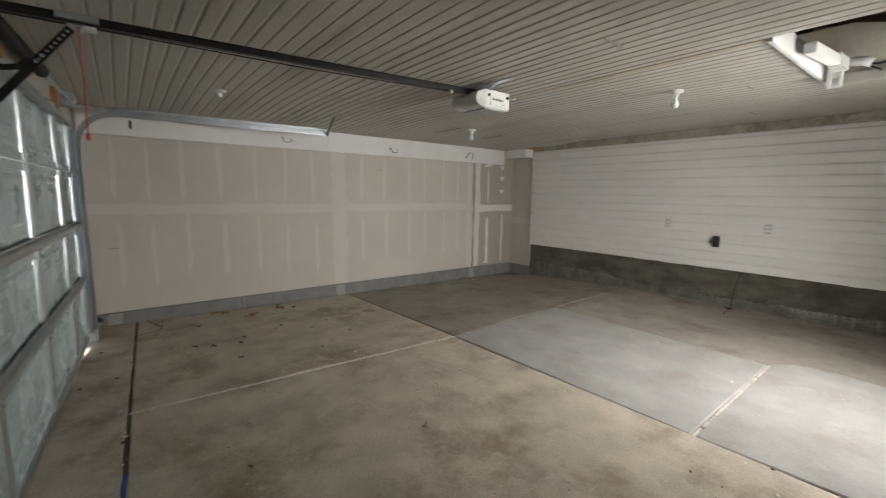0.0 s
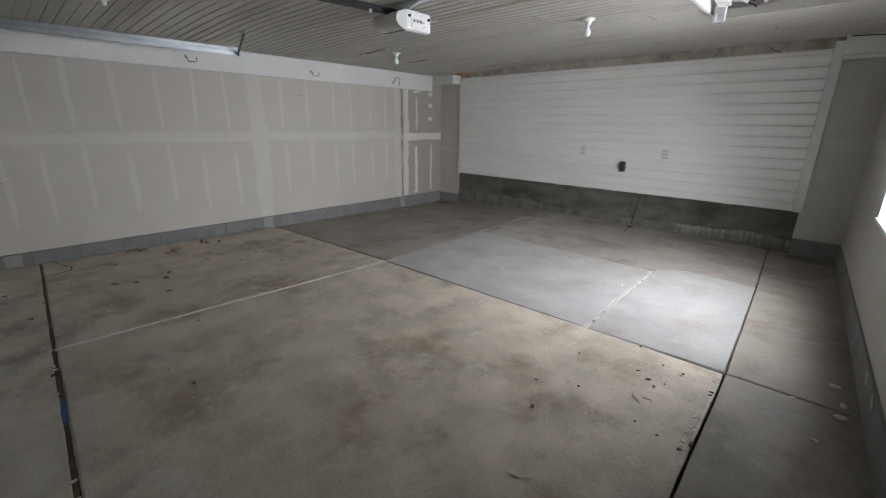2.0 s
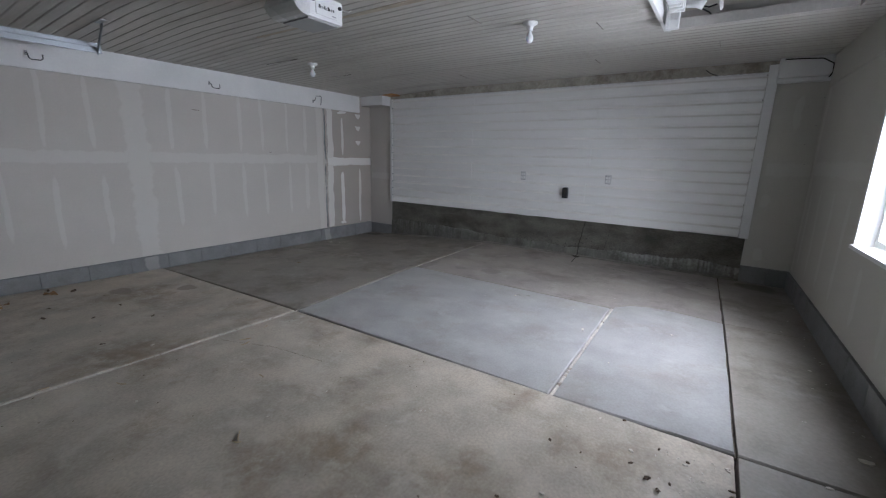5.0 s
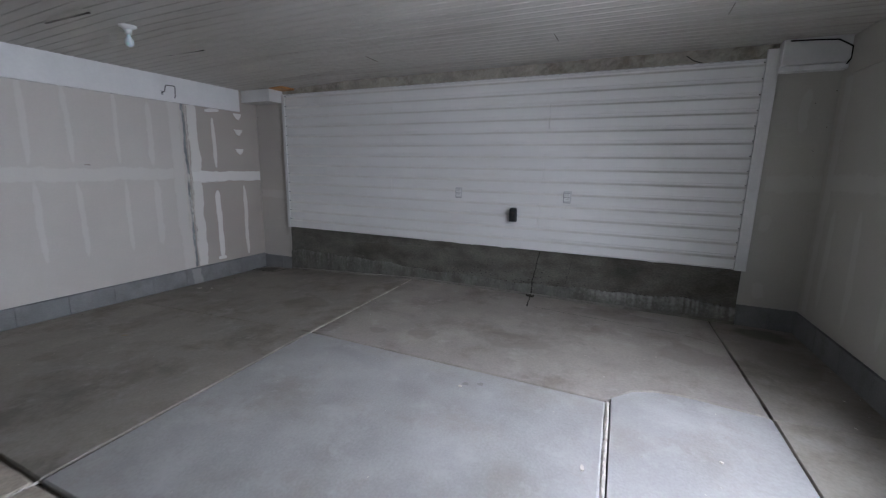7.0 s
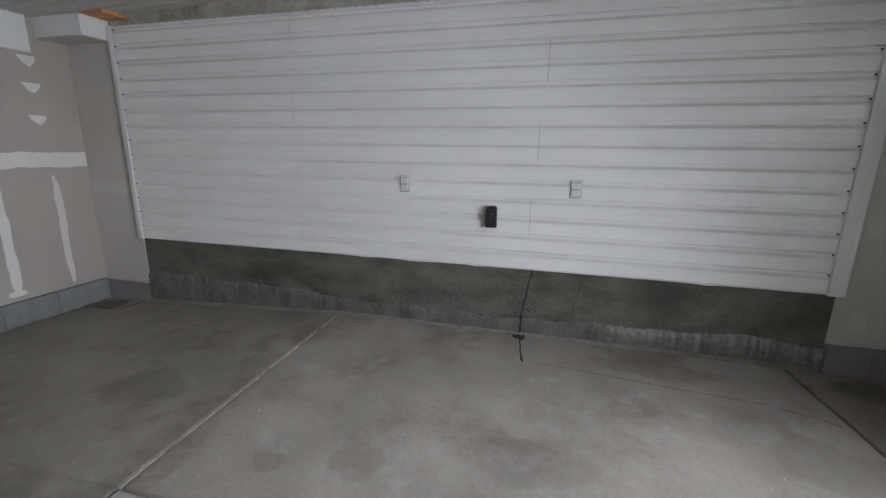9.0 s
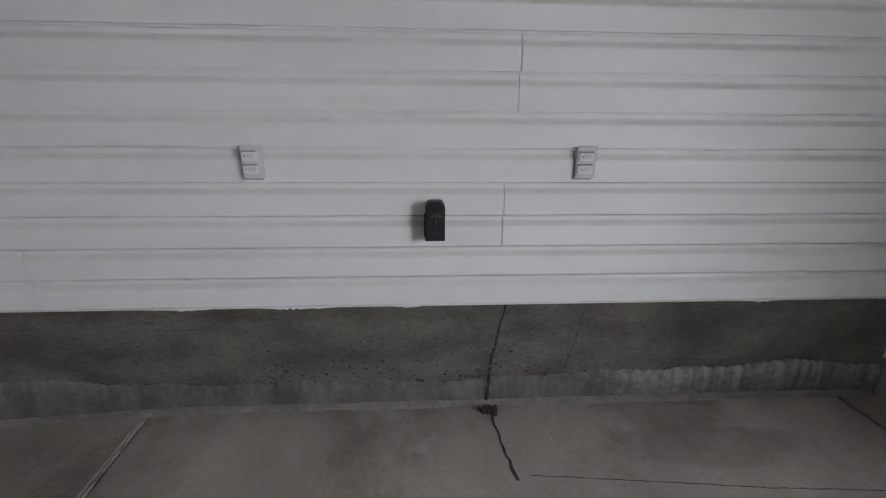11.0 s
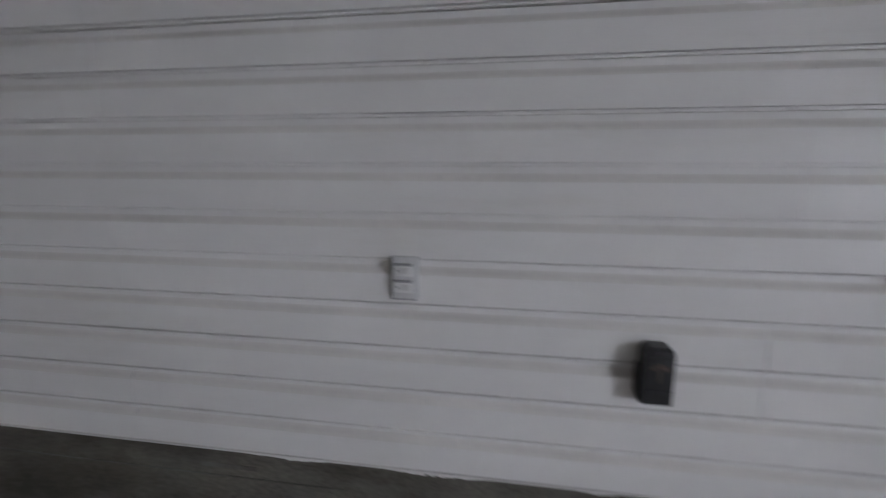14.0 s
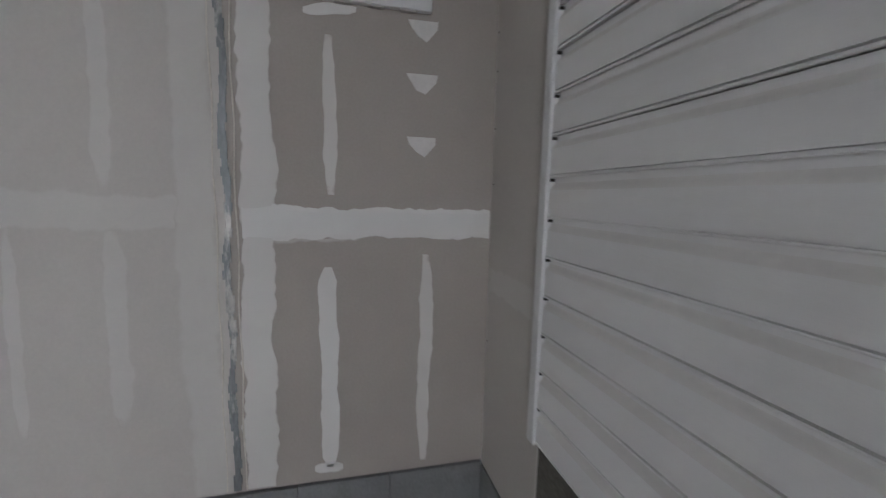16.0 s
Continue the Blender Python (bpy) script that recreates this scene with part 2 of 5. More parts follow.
M_BLUE = material("blue_plastic", (0.03, 0.09, 0.35), 0.5, var=0.2, bump=0.1)
M_LEAF = material("dry_leaf", (0.26, 0.15, 0.055), 0.8, var=0.35, scale=25, fine=120, bump=0.3)
M_LEAF2 = material("dark_leaf", (0.085, 0.055, 0.03), 0.8, var=0.35, scale=25, fine=120, bump=0.3)
M_TWIG = material("pale_twig", (0.42, 0.33, 0.20), 0.8, var=0.25, scale=30, bump=0.3)
M_CHIP = material("plaster_chip", (0.62, 0.58, 0.51), 0.9, var=0.1, scale=30, bump=0.3)
M_GROUND = material("driveway", (0.34, 0.33, 0.31), 0.85, var=0.12, scale=0.6, fine=12, bump=0.1)
M_WALLOUT = material("outer_wall", (0.45, 0.42, 0.37), 0.85, var=0.06, scale=2, bump=0.05)

M_BULB = bpy.data.materials.new("frosted_bulb")
M_BULB.use_nodes = True
_b = M_BULB.node_tree.nodes["Principled BSDF"]
_b.inputs["Base Color"].default_value, _b.inputs["Roughness"].default_value = (0.82, 0.83, 0.86, 1), 0.22
_b.inputs["Subsurface Weight"].default_value = 0.3
M_GLASS = bpy.data.materials.new("window_glass")
M_GLASS.use_nodes = True
_g = M_GLASS.node_tree.nodes["Principled BSDF"]
_g.inputs["Transmission Weight"].default_value, _g.inputs["Roughness"].default_value, _g.inputs["IOR"].default_value = 1.0, 0.02, 1.45


# ---- building helpers ----
def thing(name, label, category, m=None, group="", kind=""):
    ob = new(name)
    ob.empty_display_size = 0.1
    ob.matrix_world = m if m is not None else Matrix()
    return tagged(ob, label, category, group, kind)


def part(name, bm, mat, parent=None, label="", smooth=False):
    """Links a bmesh as one mesh object under a thing or a part."""
    bmesh.ops.recalc_face_normals(bm, faces=bm.faces)
    me = bpy.data.meshes.new(name)
    bm.to_mesh(me)
    bm.free()
    if smooth:
        for p in me.polygons:
            p.use_smooth = True
    me.materials.append(mat)
    ob = new(name, me)
    if parent is not None:
        ob.parent = parent
    if label:
        ob["label"] = label
    return ob


def solo(name, bm, mat, label, category, m=None, group="", kind="", smooth=False):
    ob = part(name, bm, mat, None, "", smooth)
    if m is not None:
        ob.matrix_world = m
    return tagged(ob, label, category, group, kind)


def box(bm, a, b, bevel=0.0, m=None):
    """An upright block between two corners, its edges rounded off."""
    made = bmesh.ops.create_cube(bm, size=1)["verts"]
    for v in made:
        v.co = Vector([(a[i] + b[i]) / 2 + v.co[i] * (b[i] - a[i]) for i in range(3)])
    if bevel:
        edges = list({e for v in made for e in v.link_edges})
        got = bmesh.ops.bevel(bm, geom=edges, offset=bevel, segments=2, affect="EDGES", profile=0.6)
        made = list({v for f in got["faces"] for v in f.verts} | {v for v in made if v.is_valid})
    if m is not None:
        bmesh.ops.transform(bm, matrix=m, verts=made)
    return bm


def B(a, b, bevel=0.0):
    return box(bmesh.new(), a, b, bevel)


def tube(bm, pts, r, n=8, radii=None):
    """A round bar along points."""
    pts = [Vector(p) for p in pts]
    rings = []
    side = None
    for i, p in enumerate(pts):
        d = (pts[min(i + 1, len(pts) - 1)] - pts[max(i - 1, 0)]).normalized()
        if side is None:
            side = d.orthogonal().normalized()
        side = (side - d * side.dot(d)).normalized()
        up = d.cross(side)
        q = radii[i] if radii else r
        rings.append([bm.verts.new(p + (side * math.cos(6.28319 * k / n) + up * math.sin(6.28319 * k / n)) * q) for k in range(n)])
    for a, b in zip(rings, rings[1:]):
        for k in range(n):
            bm.faces.new((a[k], a[(k + 1) % n], b[(k + 1) % n], b[k]))
    bm.faces.new(list(reversed(rings[0])))
    bm.faces.new(rings[-1])
    return bm


def lathe(bm, profile, n=20, m=None):
    """A turned shape: (radius, height) pairs about z."""
    rings = [[bm.verts.new((r * math.cos(6.28319 * k / n), r * math.sin(6.28319 * k / n), z)) for k in range(n)] for r, z in profile]
    for a, b in zip(rings, rings[1:]):
        for k in range(n):
            bm.faces.new((a[k], a[(k + 1) % n], b[(k + 1) % n], b[k]))
    bm.faces.new(list(reversed(rings[0])))
    bm.faces.new(rings[-1])
    if m is not None:
        bmesh.ops.transform(bm, matrix=m, verts=[v for ring in rings for v in ring])
    return bm


def prism(bm, poly, axis, a, b):
    """A closed outline (two coordinates) drawn out along an axis from a to b."""
    def at(p, q):
        c = [p[0], p[1]]
        c.insert(axis, q)
        return c
    lo = [bm.verts.new(at(p, a)) for p in poly]
    hi = [bm.verts.new(at(p, b)) for p in poly]
    n = len(poly)
    for k in range(n):
        bm.faces.new((lo[k], lo[(k + 1) % n], hi[(k + 1) % n], hi[k]))
    bm.faces.new(lo)
    bm.faces.new(list(reversed(hi)))
    return bm


def bar(bm, p, q, w, h, up=(0, 0, 1)):
    """A flat bar from p to q, w wide and h deep."""
    p, q = Vector(p), Vector(q)
    d = (q - p).normalized()
    s = d.cross(Vector(up)).normalized()
    u = s.cross(d)
    vs = [bm.verts.new(e + s * i * w / 2 + u * j * h / 2) for e in (p, q) for i, j in ((-1, -1), (1, -1), (1, 1), (-1, 1))]
    for f in ((0, 1, 2, 3), (7, 6, 5, 4), (0, 4, 5, 1), (1, 5, 6, 2), (2, 6, 7, 3), (3, 7, 4, 0)):
        bm.faces.new([vs[k] for k in f])
    return bm


def smear(name, origin, right, up, length, width, mat, parent, seed, normal, taper=0.35, wander=0.12, proud=0.0015):
    """A ribbon of joint compound with wavering edges, along up from origin, a millimetre proud of its wall."""
    rnd = random.Random(seed)
    origin, right, up, normal = Vector(origin), Vector(right), Vector(up), Vector(normal)
    n = max(6, int(length / 0.028))
    cols = (-1.0, -0.72, 0.0, 0.72, 1.0)
    verts, faces, body = [], [], []
    el = er = drift = 0.0
    for i in range(n + 1):
        s = i / n
        el += (rnd.random() - 0.5) * 0.26 - el * 0.25
        er += (rnd.random() - 0.5) * 0.26 - er * 0.25
        drift += (rnd.random() - 0.5) * wander * width
        end = min(1.0, min(s, 1 - s) * n / (n * taper * 0.5 + 1e-6)) if taper else 1.0
        for c in cols:
            w = width / 2 * (1 + (el if c < 0 else er)) * (0.45 + 0.55 * end)
            verts.append(origin + up * (s * length) + right * (c * w + drift) + normal * (proud if abs(c) < 0.9 else proud * 0.5))
            edge = 1 - abs(c)
            body.append(min(1.0, edge * 1.9) * min(1.0, 0.15 + end * 1.2) if taper else min(1.0, edge * 1.9))
    for i in range(n):
        for k in range(4):
            a = i * 5 + k
            faces.append((a, a + 1, a + 6, a + 5))
    me = bpy.data.meshes.new(name)
    me.from_pydata(verts, [], faces)
    at = me.attributes.new("body", "FLOAT", "POINT")
    at.data.foreach_set("value", body)
    me.materials.append(mat)
    ob = new(name, me)
    if parent is not None:
        ob.parent = parent
    return ob


# ---- ground, walls and ceiling ----
bm = bmesh.new()
box(bm, (-300, -300, -0.40), (300, 300, -0.30))
solo("ground", bm, M_GROUND, "pale grey ground around the garage", "ground", kind="structure")
solo("driveway", B((-8, -14, -0.35), (4, 0.20, -0.125), 0.01), M_GROUND, "pale concrete driveway outside the garage door", "driveway", kind="structure")

floor = solo("floor", B((-5.6, -0.2, -0.30), (1.5, 7.4, -0.215)), M_SOIL, "dirt bed under the concrete slabs", "floor", kind="structure")

wall_w = solo("wall_west", B((XW - 0.16, -0.1, 0.06), (XW, 6.10, 2.46)), M_DRYWALL, "primed drywall with faint taped joints", "wall", kind="structure")
part("raw_board", B((XW - 0.16, 6.10, 0.06), (XW - 0.001, YN, 2.46)), M_RAWBOARD, wall_w, "bare grey-brown drywall")
part("footing", B((XW - 0.16, -0.1, -0.4), (XW - 0.012, YN + 0.2, 0.058)), M_BLOCK, wall_w)

wall_n = solo("wall_north", B((XW - 0.16, YN + 0.012, 0.30), (1.4, YN + 0.16, 2.46)), M_WALLOUT, "north wall behind the white siding", "wall", kind="structure")
part("return_board", B((XW, YN - 0.004, 0.045), (-4.87, YN + 0.012, 2.40)), M_DRYWALL, wall_n, "bare drywall return beside the siding")
part("return_board", B((0.55, YN - 0.004, 0.17), (1.06, YN + 0.012, 2.40)), M_EAST, wall_n, "drywall return beside the siding")
part("stem", B((-4.87, YN, -0.35), (0.55, YN + 0.16, 0.56), 0.004), M_STEM, wall_n, "dark damp concrete stem wall")
part("footing", B((XW, YN + 0.005, -0.35), (-4.87, YN + 0.16, 0.043)), M_BLOCK, wall_n)
part("footing", B((0.55, YN + 0.005, -0.35), (1.06, YN + 0.16, 0.168)), M_BLOCK, wall_n)

bm = bmesh.new()
y0, y1, z0, z1 = WIN
box(bm, (0, -8.2, 0.17), (0.16, y0, 2.46))
box(bm, (0, y1, 0.17), (0.16, 0.2, 2.46))
box(bm, (0, y0, 0.17), (0.16, y1, z0))
box(bm, (0, y0, z1), (0.16, y1, 2.46))
wall_e = solo("wall_east", bm, M_EAST, "drywall with dull taped joints around the window", "wall", EAST, kind="structure")
part("footing", B((0.008, -8.2, -0.4), (0.16, 0.2, 0.168)), M_BLOCK, wall_e)
part("header_board", B((-0.016, -8.0, 2.115), (-0.001, -0.1, 2.40), 0.005), M_EAST, wall_e)

bm = bmesh.new()
box(bm, (-1.2, -0.18, -0.4), (-0.02, -0.03, 2.46))
box(bm, (4.94, -0.18, -0.4), (6.3, -0.03, 2.46))
box(bm, (-0.02, -0.18, 2.13), (4.94, -0.03, 2.46))
wall_s = solo("wall_south", bm, M_DRYWALL, "drywall around the garage door opening", "wall", DOOR, kind="structure")

def ceil_z(y, x=-2.0):
    """Underside of the ceiling, which sags towards the west wall."""
    s = min(1.0, max(0.0, (-3.8 - x) / 1.6))
    return (CEIL + 0.0055 * (y - 2.0)) * (1 - s) + 2.336 * s


# ribbed ceiling panels, with the attic opening left free
RIB = 0.0957
HX0, HX1, HY0, HY1 = -0.30, 0.86, 3.80, 5.36


def ribbed(bm, xa, xb, ya, yb):
    """Ribbed panels that run east to west: flats with a narrow groove between them."""
    line = []
    k = math.floor(ya / RIB)
    while k * RIB < yb:
        s = k * RIB
        j = 0.0012 * math.sin(k * 12.9898)
        for dy, dz in ((0.0, 0.0048), (0.003, 0.0048), (0.0085, 0.0006), (0.015, j), (0.084, 0.0014 + j), (0.0905, 0.0048)):
            line.append((s + dy, CEIL + dz))
        k += 1
    line = [(min(max(y, ya), yb), z) for y, z in line if ya - RIB < y < yb + RIB]
    keep = []
    for p in line:
        if not keep or p[0] > keep[-1][0] + 1e-5:
            keep.append(p)
    n = max(1, int((xb - xa) / 0.4))
    xs = [xa + (xb - xa) * i / n for i in range(n + 1)]
    rows = [[bm.verts.new((x, y, z - CEIL + ceil_z(y, x) + 0.0035 * math.sin(1.7 * x + 0.9 * y) * math.sin(0.6 * y + x * 0.4))) for x in xs] for y, z in keep]
    for a, b in zip(rows, rows[1:]):
        for i in range(n):
            bm.faces.new((a[i], a[i + 1], b[i + 1], b[i]))


bm = bmesh.new()
ribbed(bm, XW - 0.1, 1.5, -0.1, HY0)
ribbed(bm, XW - 0.1, HX0, HY0, HY1)
ribbed(bm, HX1, 1.5, HY0, HY1)
ribbed(bm, XW - 0.1, 1.5, HY1, YN + 0.1)
for a, b in (((XW - 0.1, -0.3), (1.5, HY0)), ((XW - 0.1, HY0), (HX0, HY1)), ((HX1, HY0), (1.5, HY1)), ((XW - 0.1, HY1), (1.5, YN + 0.2))):
    box(bm, (a[0], a[1], CEIL + 0.055), (b[0], b[1], CEIL + 0.12))
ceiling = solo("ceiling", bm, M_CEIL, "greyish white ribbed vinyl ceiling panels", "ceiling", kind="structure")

# ---- attic opening ----
attic = thing("attic_hatch", "open attic hatch with bare boards above the ceiling", "attic hatch", pose(0, 0, 0), kind="structure")
bm = bmesh.new()
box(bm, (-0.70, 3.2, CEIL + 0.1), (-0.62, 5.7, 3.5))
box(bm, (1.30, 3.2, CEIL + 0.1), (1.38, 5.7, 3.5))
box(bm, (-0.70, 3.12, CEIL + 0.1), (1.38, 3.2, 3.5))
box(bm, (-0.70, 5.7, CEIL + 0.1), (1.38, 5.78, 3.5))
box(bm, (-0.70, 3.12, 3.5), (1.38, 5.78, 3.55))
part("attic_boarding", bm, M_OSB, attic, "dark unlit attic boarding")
bm = bmesh.new()
prism(bm, [(-0.62, CEIL + 0.03), (0.92, CEIL + 0.03), (0.92, 2.53), (-0.20, 2.84), (-0.62, 2.84)], 1, HY1 + 0.01, HY1 + 0.03)
part("gable_board", bm, M_ATTIC, attic, "dusty beige drywall board")
part("rafter", bar(bmesh.new(), (-0.5, 5.52, 3.02), (1.25, 5.52, 2.70), 0.04, 0.07), M_JOIST, attic, "weathered brown rafter")
part("rafter", bar(bmesh.new(), (-0.5, 5.60, 2.86), (1.25, 5.60, 2.52), 0.04, 0.14), M_GREYTRIM, attic)
part("edge_trim", B((HX0 - 0.012, HY0, CEIL - 0.012), (HX0 + 0.014, HY1, CEIL + 0.13), 0.003), M_TRIM, attic)
part("edge_trim", B((HX1 - 0.006, HY0, CEIL - 0.012), (HX1 + 0.012, HY1, CEIL + 0.13), 0.003), M_GREYTRIM, attic)
part("edge_trim", B((HX0 + 0.014, HY1 - 0.02, CEIL - 0.006), (HX1 - 0.012, HY1 + 0.008, CEIL + 0.07), 0.003), M_GREYTRIM, attic)
# no trim on the south edge: a black strip painted in as shade
part("edge_trim", B((HX0 + 0.014, HY0 - 0.01, CEIL + 0.012), (HX1 - 0.012, HY0 + 0.004, CEIL + 0.13), 0.003), M_BLACK, attic, "black strip drawn as shade along the hatch edge")

duct = thing("white_duct", "white metal duct with elbow hanging in the hatch", "duct", pose(-0.20, 5.05, 2.45))
bm = bmesh.new()
box(bm, (-0.045, -0.80, 0.0), (0.025, -0.10, 0.07), 0.014, pose(0, 0, 0, 5, 0, 0))
part("duct_body", bm, M_WHITEPL, duct)
bm = bmesh.new()
for k in range(4):
    box(bm, (-0.050 + 0.004 * k, -0.13 + 0.035 * k, -0.008 - 0.010 * k), (0.032 + 0.008 * k, -0.105 + 0.035 * k, 0.075 - 0.008 * k), 0.008)
part("elbow", bm, M_WHITEPL, duct, smooth=True)
part("duct_hanger", B((-0.06, 0.02, -0.13), (-0.035, 0.12, 0.02), 0.004), M_TRIM, duct)
bm = bmesh.new()
box(bm, (-0.06, 0.0, -0.15), (0.03, 0.015, -0.02), 0.004)
box(bm, (-0.055, -0.015, -0.14), (-0.035, 0.0, -0.03), 0.003)
box(bm, (0.01, -0.015, -0.14), (0.028, 0.0, -0.03), 0.003)
box(bm, (-0.055, -0.015, -0.085), (0.028, 0.0, -0.07), 0.003)
part("end_bracket", bm, M_WHITEPL, duct)
bm = bmesh.new()
tube(bm, [(0.05, 0.03, 0.03), (0.13, 0.04, 0.02), (0.17, 0.05, 0.0)], 0.032, 14)
part("sleeve", bm, M_WHITEPL, duct, smooth=True)
bm = bmesh.new()
tube(bm, [(0.16, 0.05, 0.0), (0.20, 0.06, -0.012), (0.25, 0.06, 0.0)], 0.006, 6)
tube(bm, [(0.16, 0.05, -0.02), (0.205, 0.065, -0.045), (0.22, 0.07, -0.06)], 0.005, 6)
part("wire", bm, M_BLACK, duct)
bm = bmesh.new()
lathe(bm, [(0.012, -0.01), (0.05, -0.008), (0.052, 0.0), (0.04, 0.012), (0.01, 0.014)], 18, pose(0.27, 0.06, 0.01, 0, 80, 0))
part("round_cap", bm, M_WHITEPL, duct, smooth=True)

# dark open seams where ceiling panels sag
for k, (xa, xb, y) in enumerate(((-4.56, -3.92, 4.52), (-4.68, -4.05, 5.46))):
    sag, cz = bmesh.new(), ceil_z(y, (xa + xb) / 2)
    vs = [sag.verts.new(c) for c in ((xa, y - 0.05, cz - 0.002), (xb, y - 0.05, cz - 0.002), (xb, y, cz - 0.004), ((xa + xb) / 2, y, cz - 0.020), (xa, y, cz - 0.006),
                                     (xa, y + 0.004, cz + 0.002), (xb, y + 0.004, cz + 0.002))]
    sag.faces.new((vs[0], vs[1], vs[2], vs[3], vs[4]))
    sag.faces.new((vs[4], vs[3], vs[2], vs[6], vs[5]))
    part("sagging_lip", sag, M_CEIL, ceiling)
    part("open_seam", B((xa + 0.03, y + 0.002, cz - 0.010), (xb - 0.03, y + 0.014, cz + 0.004)), M_CRACK, ceiling)
for xa, y in ((-0.92, 3.08), (-1.55, 4.30), (-0.75, 4.95), (0.05, 6.05), (-2.9, 6.3), (-1.1, 6.25), (-3.4, 2.4)):
    part("panel_seam", B((xa, y, ceil_z(y) - 0.0022), (xa + 0.004, y + 2.2 * RIB, ceil_z(y) + 0.004)), M_SEAM, ceiling)
part("worn_strip", B((-3.6, 3.80, ceil_z(3.8) - 0.0025), (HX0 - 0.02, 3.86, ceil_z(3.8) + 0.006), 0.001), material("worn_tan_vinyl", (0.42, 0.36, 0.28), 0.8, var=0.2, scale=5, grain=(0.4, 3, 1)), ceiling)

# ---- window ----
window = thing("window_1", "bright white vinyl sliding window in the drywall", "window", EAST, kind="structure")
ym = (y0 + y1) / 2
for name, a, b in (("sill", (-0.02, y0 - 0.03, z0 - 0.012), (0.10, y1 + 0.03, z0 + 0.016)), ("jamb_liner", (-0.006, y1 - 0.014, z0 + 0.016), (0.10, y1 + 0.012, z1)),
                   ("jamb_liner", (-0.006, y0 - 0.012, z0 + 0.016), (0.10, y0 + 0.014, z1)), ("head_liner", (-0.006, y0 + 0.014, z1 - 0.014), (0.10, y1 - 0.014, z1 + 0.012))):
    part(name, B(a, b, 0.003), M_TRIM, window)
bm = bmesh.new()
for yy in (y1 - 0.0145, y0 + 0.0145):
    for k in range(7):
        box(bm, (0.035, yy - 0.002, z0 + 0.10 + k * 0.155), (0.043, yy + 0.002, z0 + 0.108 + k * 0.155))
part("screw_heads", bm, M_GREYPL, window)


def sash(ya, yb, x):
    bm = bmesh.new()
    w = 0.045
    box(bm, (x, ya, z0 + 0.02), (x + 0.03, ya + w, z1 - 0.016), 0.003)
    box(bm, (x, yb - w, z0 + 0.02), (x + 0.03, yb, z1 - 0.016), 0.003)
    box(bm, (x, ya + w, z0 + 0.02), (x + 0.03, yb - w, z0 + 0.02 + w), 0.003)
    box(bm, (x, ya + w, z1 - 0.016 - w), (x + 0.03, yb - w, z1 - 0.016), 0.003)
    fr = part("sash_frame", bm, M_WHITEPL, window)
    gl = part("pane", B((x + 0.012, ya + w, z0 + 0.02 + w), (x + 0.016, yb - w, z1 - 0.016 - w)), M_GLASS, fr)
    gl.visible_shadow = False


sash(ym - 0.03, y1 - 0.016, 0.095)
sash(y0 + 0.016, ym + 0.015, 0.060)
part("latch", B((0.045, ym - 0.012, 1.33), (0.06, ym + 0.012, 1.40), 0.003), M_WHITEPL, window)

# ---- garage door ----
DW, SEC = 4.90, 0.53
door = thing("garage_door", "closed white steel sectional garage door, inside face", "garage door", DOOR)
stiles = [0.03, 0.66, 1.69, 2.72, 3.75, 4.86]


def pressed(bm, xa, xb, za, zb, y):
    """A pressed panel: a ridge round a flat field, with a second ridge inside it."""
    def ring(i, yy):
        return [bm.verts.new(c) for c in ((xa + i, yy, za + i), (xb - i, yy, za + i), (xb - i, yy, zb - i), (xa + i, yy, zb - i))]
    rings = [ring(0.0, y), ring(0.012, y + 0.008), ring(0.028, y + 0.008), ring(0.042, y - 0.001), ring(0.085, y - 0.001), ring(0.095, y + 0.005), ring(0.105, y + 0.005), ring(0.118, y)]
    for a, b in zip(rings, rings[1:]):
        for k in range(4):
            bm.faces.new((a[k], a[(k + 1) % 4], b[(k + 1) % 4], b[k]))
    bm.faces.new(rings[-1])


for s in range(4):
    za = 0.035 + s * SEC
    bm = bmesh.new()
    box(bm, (0.0, -0.025, za), (DW, 0.0, za + SEC - 0.006), 0.003)
    box(bm, (0.0, -0.01, za), (DW, 0.012, za + 0.05), 0.004)
    box(bm, (0.0, -0.01, za + SEC - 0.056), (DW, 0.012, za + SEC - 0.006), 0.004)
    sec = part("section", bm, M_DOOR, door)
    for k in range(len(stiles) - 1):
        a, b = stiles[k] + 0.09, stiles[k + 1] - 0.08
        cuts = [(a, b)] if b - a < 0.6 else [(a, (a + b) / 2 - 0.02), ((a + b) / 2 + 0.02, b)]
        for p, q in cuts:
            if q - p > 0.25:
                bm = bmesh.new()
                pressed(bm, p, q, za + 0.075, za + SEC - 0.08, 0.0022)
                part("pressed_panel", bm, M_DOOR, sec)
    for x in stiles:
        bm = bmesh.new()
        w = 0.06 if 0.1 < x < 4.7 else 0.036
        prism(bm, [(x - w, 0.002), (x - w, 0.020), (x - w + 0.008, 0.026), (x + w - 0.022, 0.026), (x + w - 0.014, 0.017), (x + w - 0.004, 0.014), (x + w + 0.002, 0.002)], 2, za + 0.004, za + SEC - 0.012)
        st = part("stile", bm, M_GALV, sec)
        bm = bmesh.new()
        for j in range(6):
            prism(bm, [(x + w - 0.018, 0.019), (x + w - 0.014, 0.023), (x + w - 0.004, 0.016), (x + w - 0.006, 0.012)], 2, za + 0.072 + j * 0.072, za + 0.094 + j * 0.072)
        part("tab", bm, M_GALV, st)
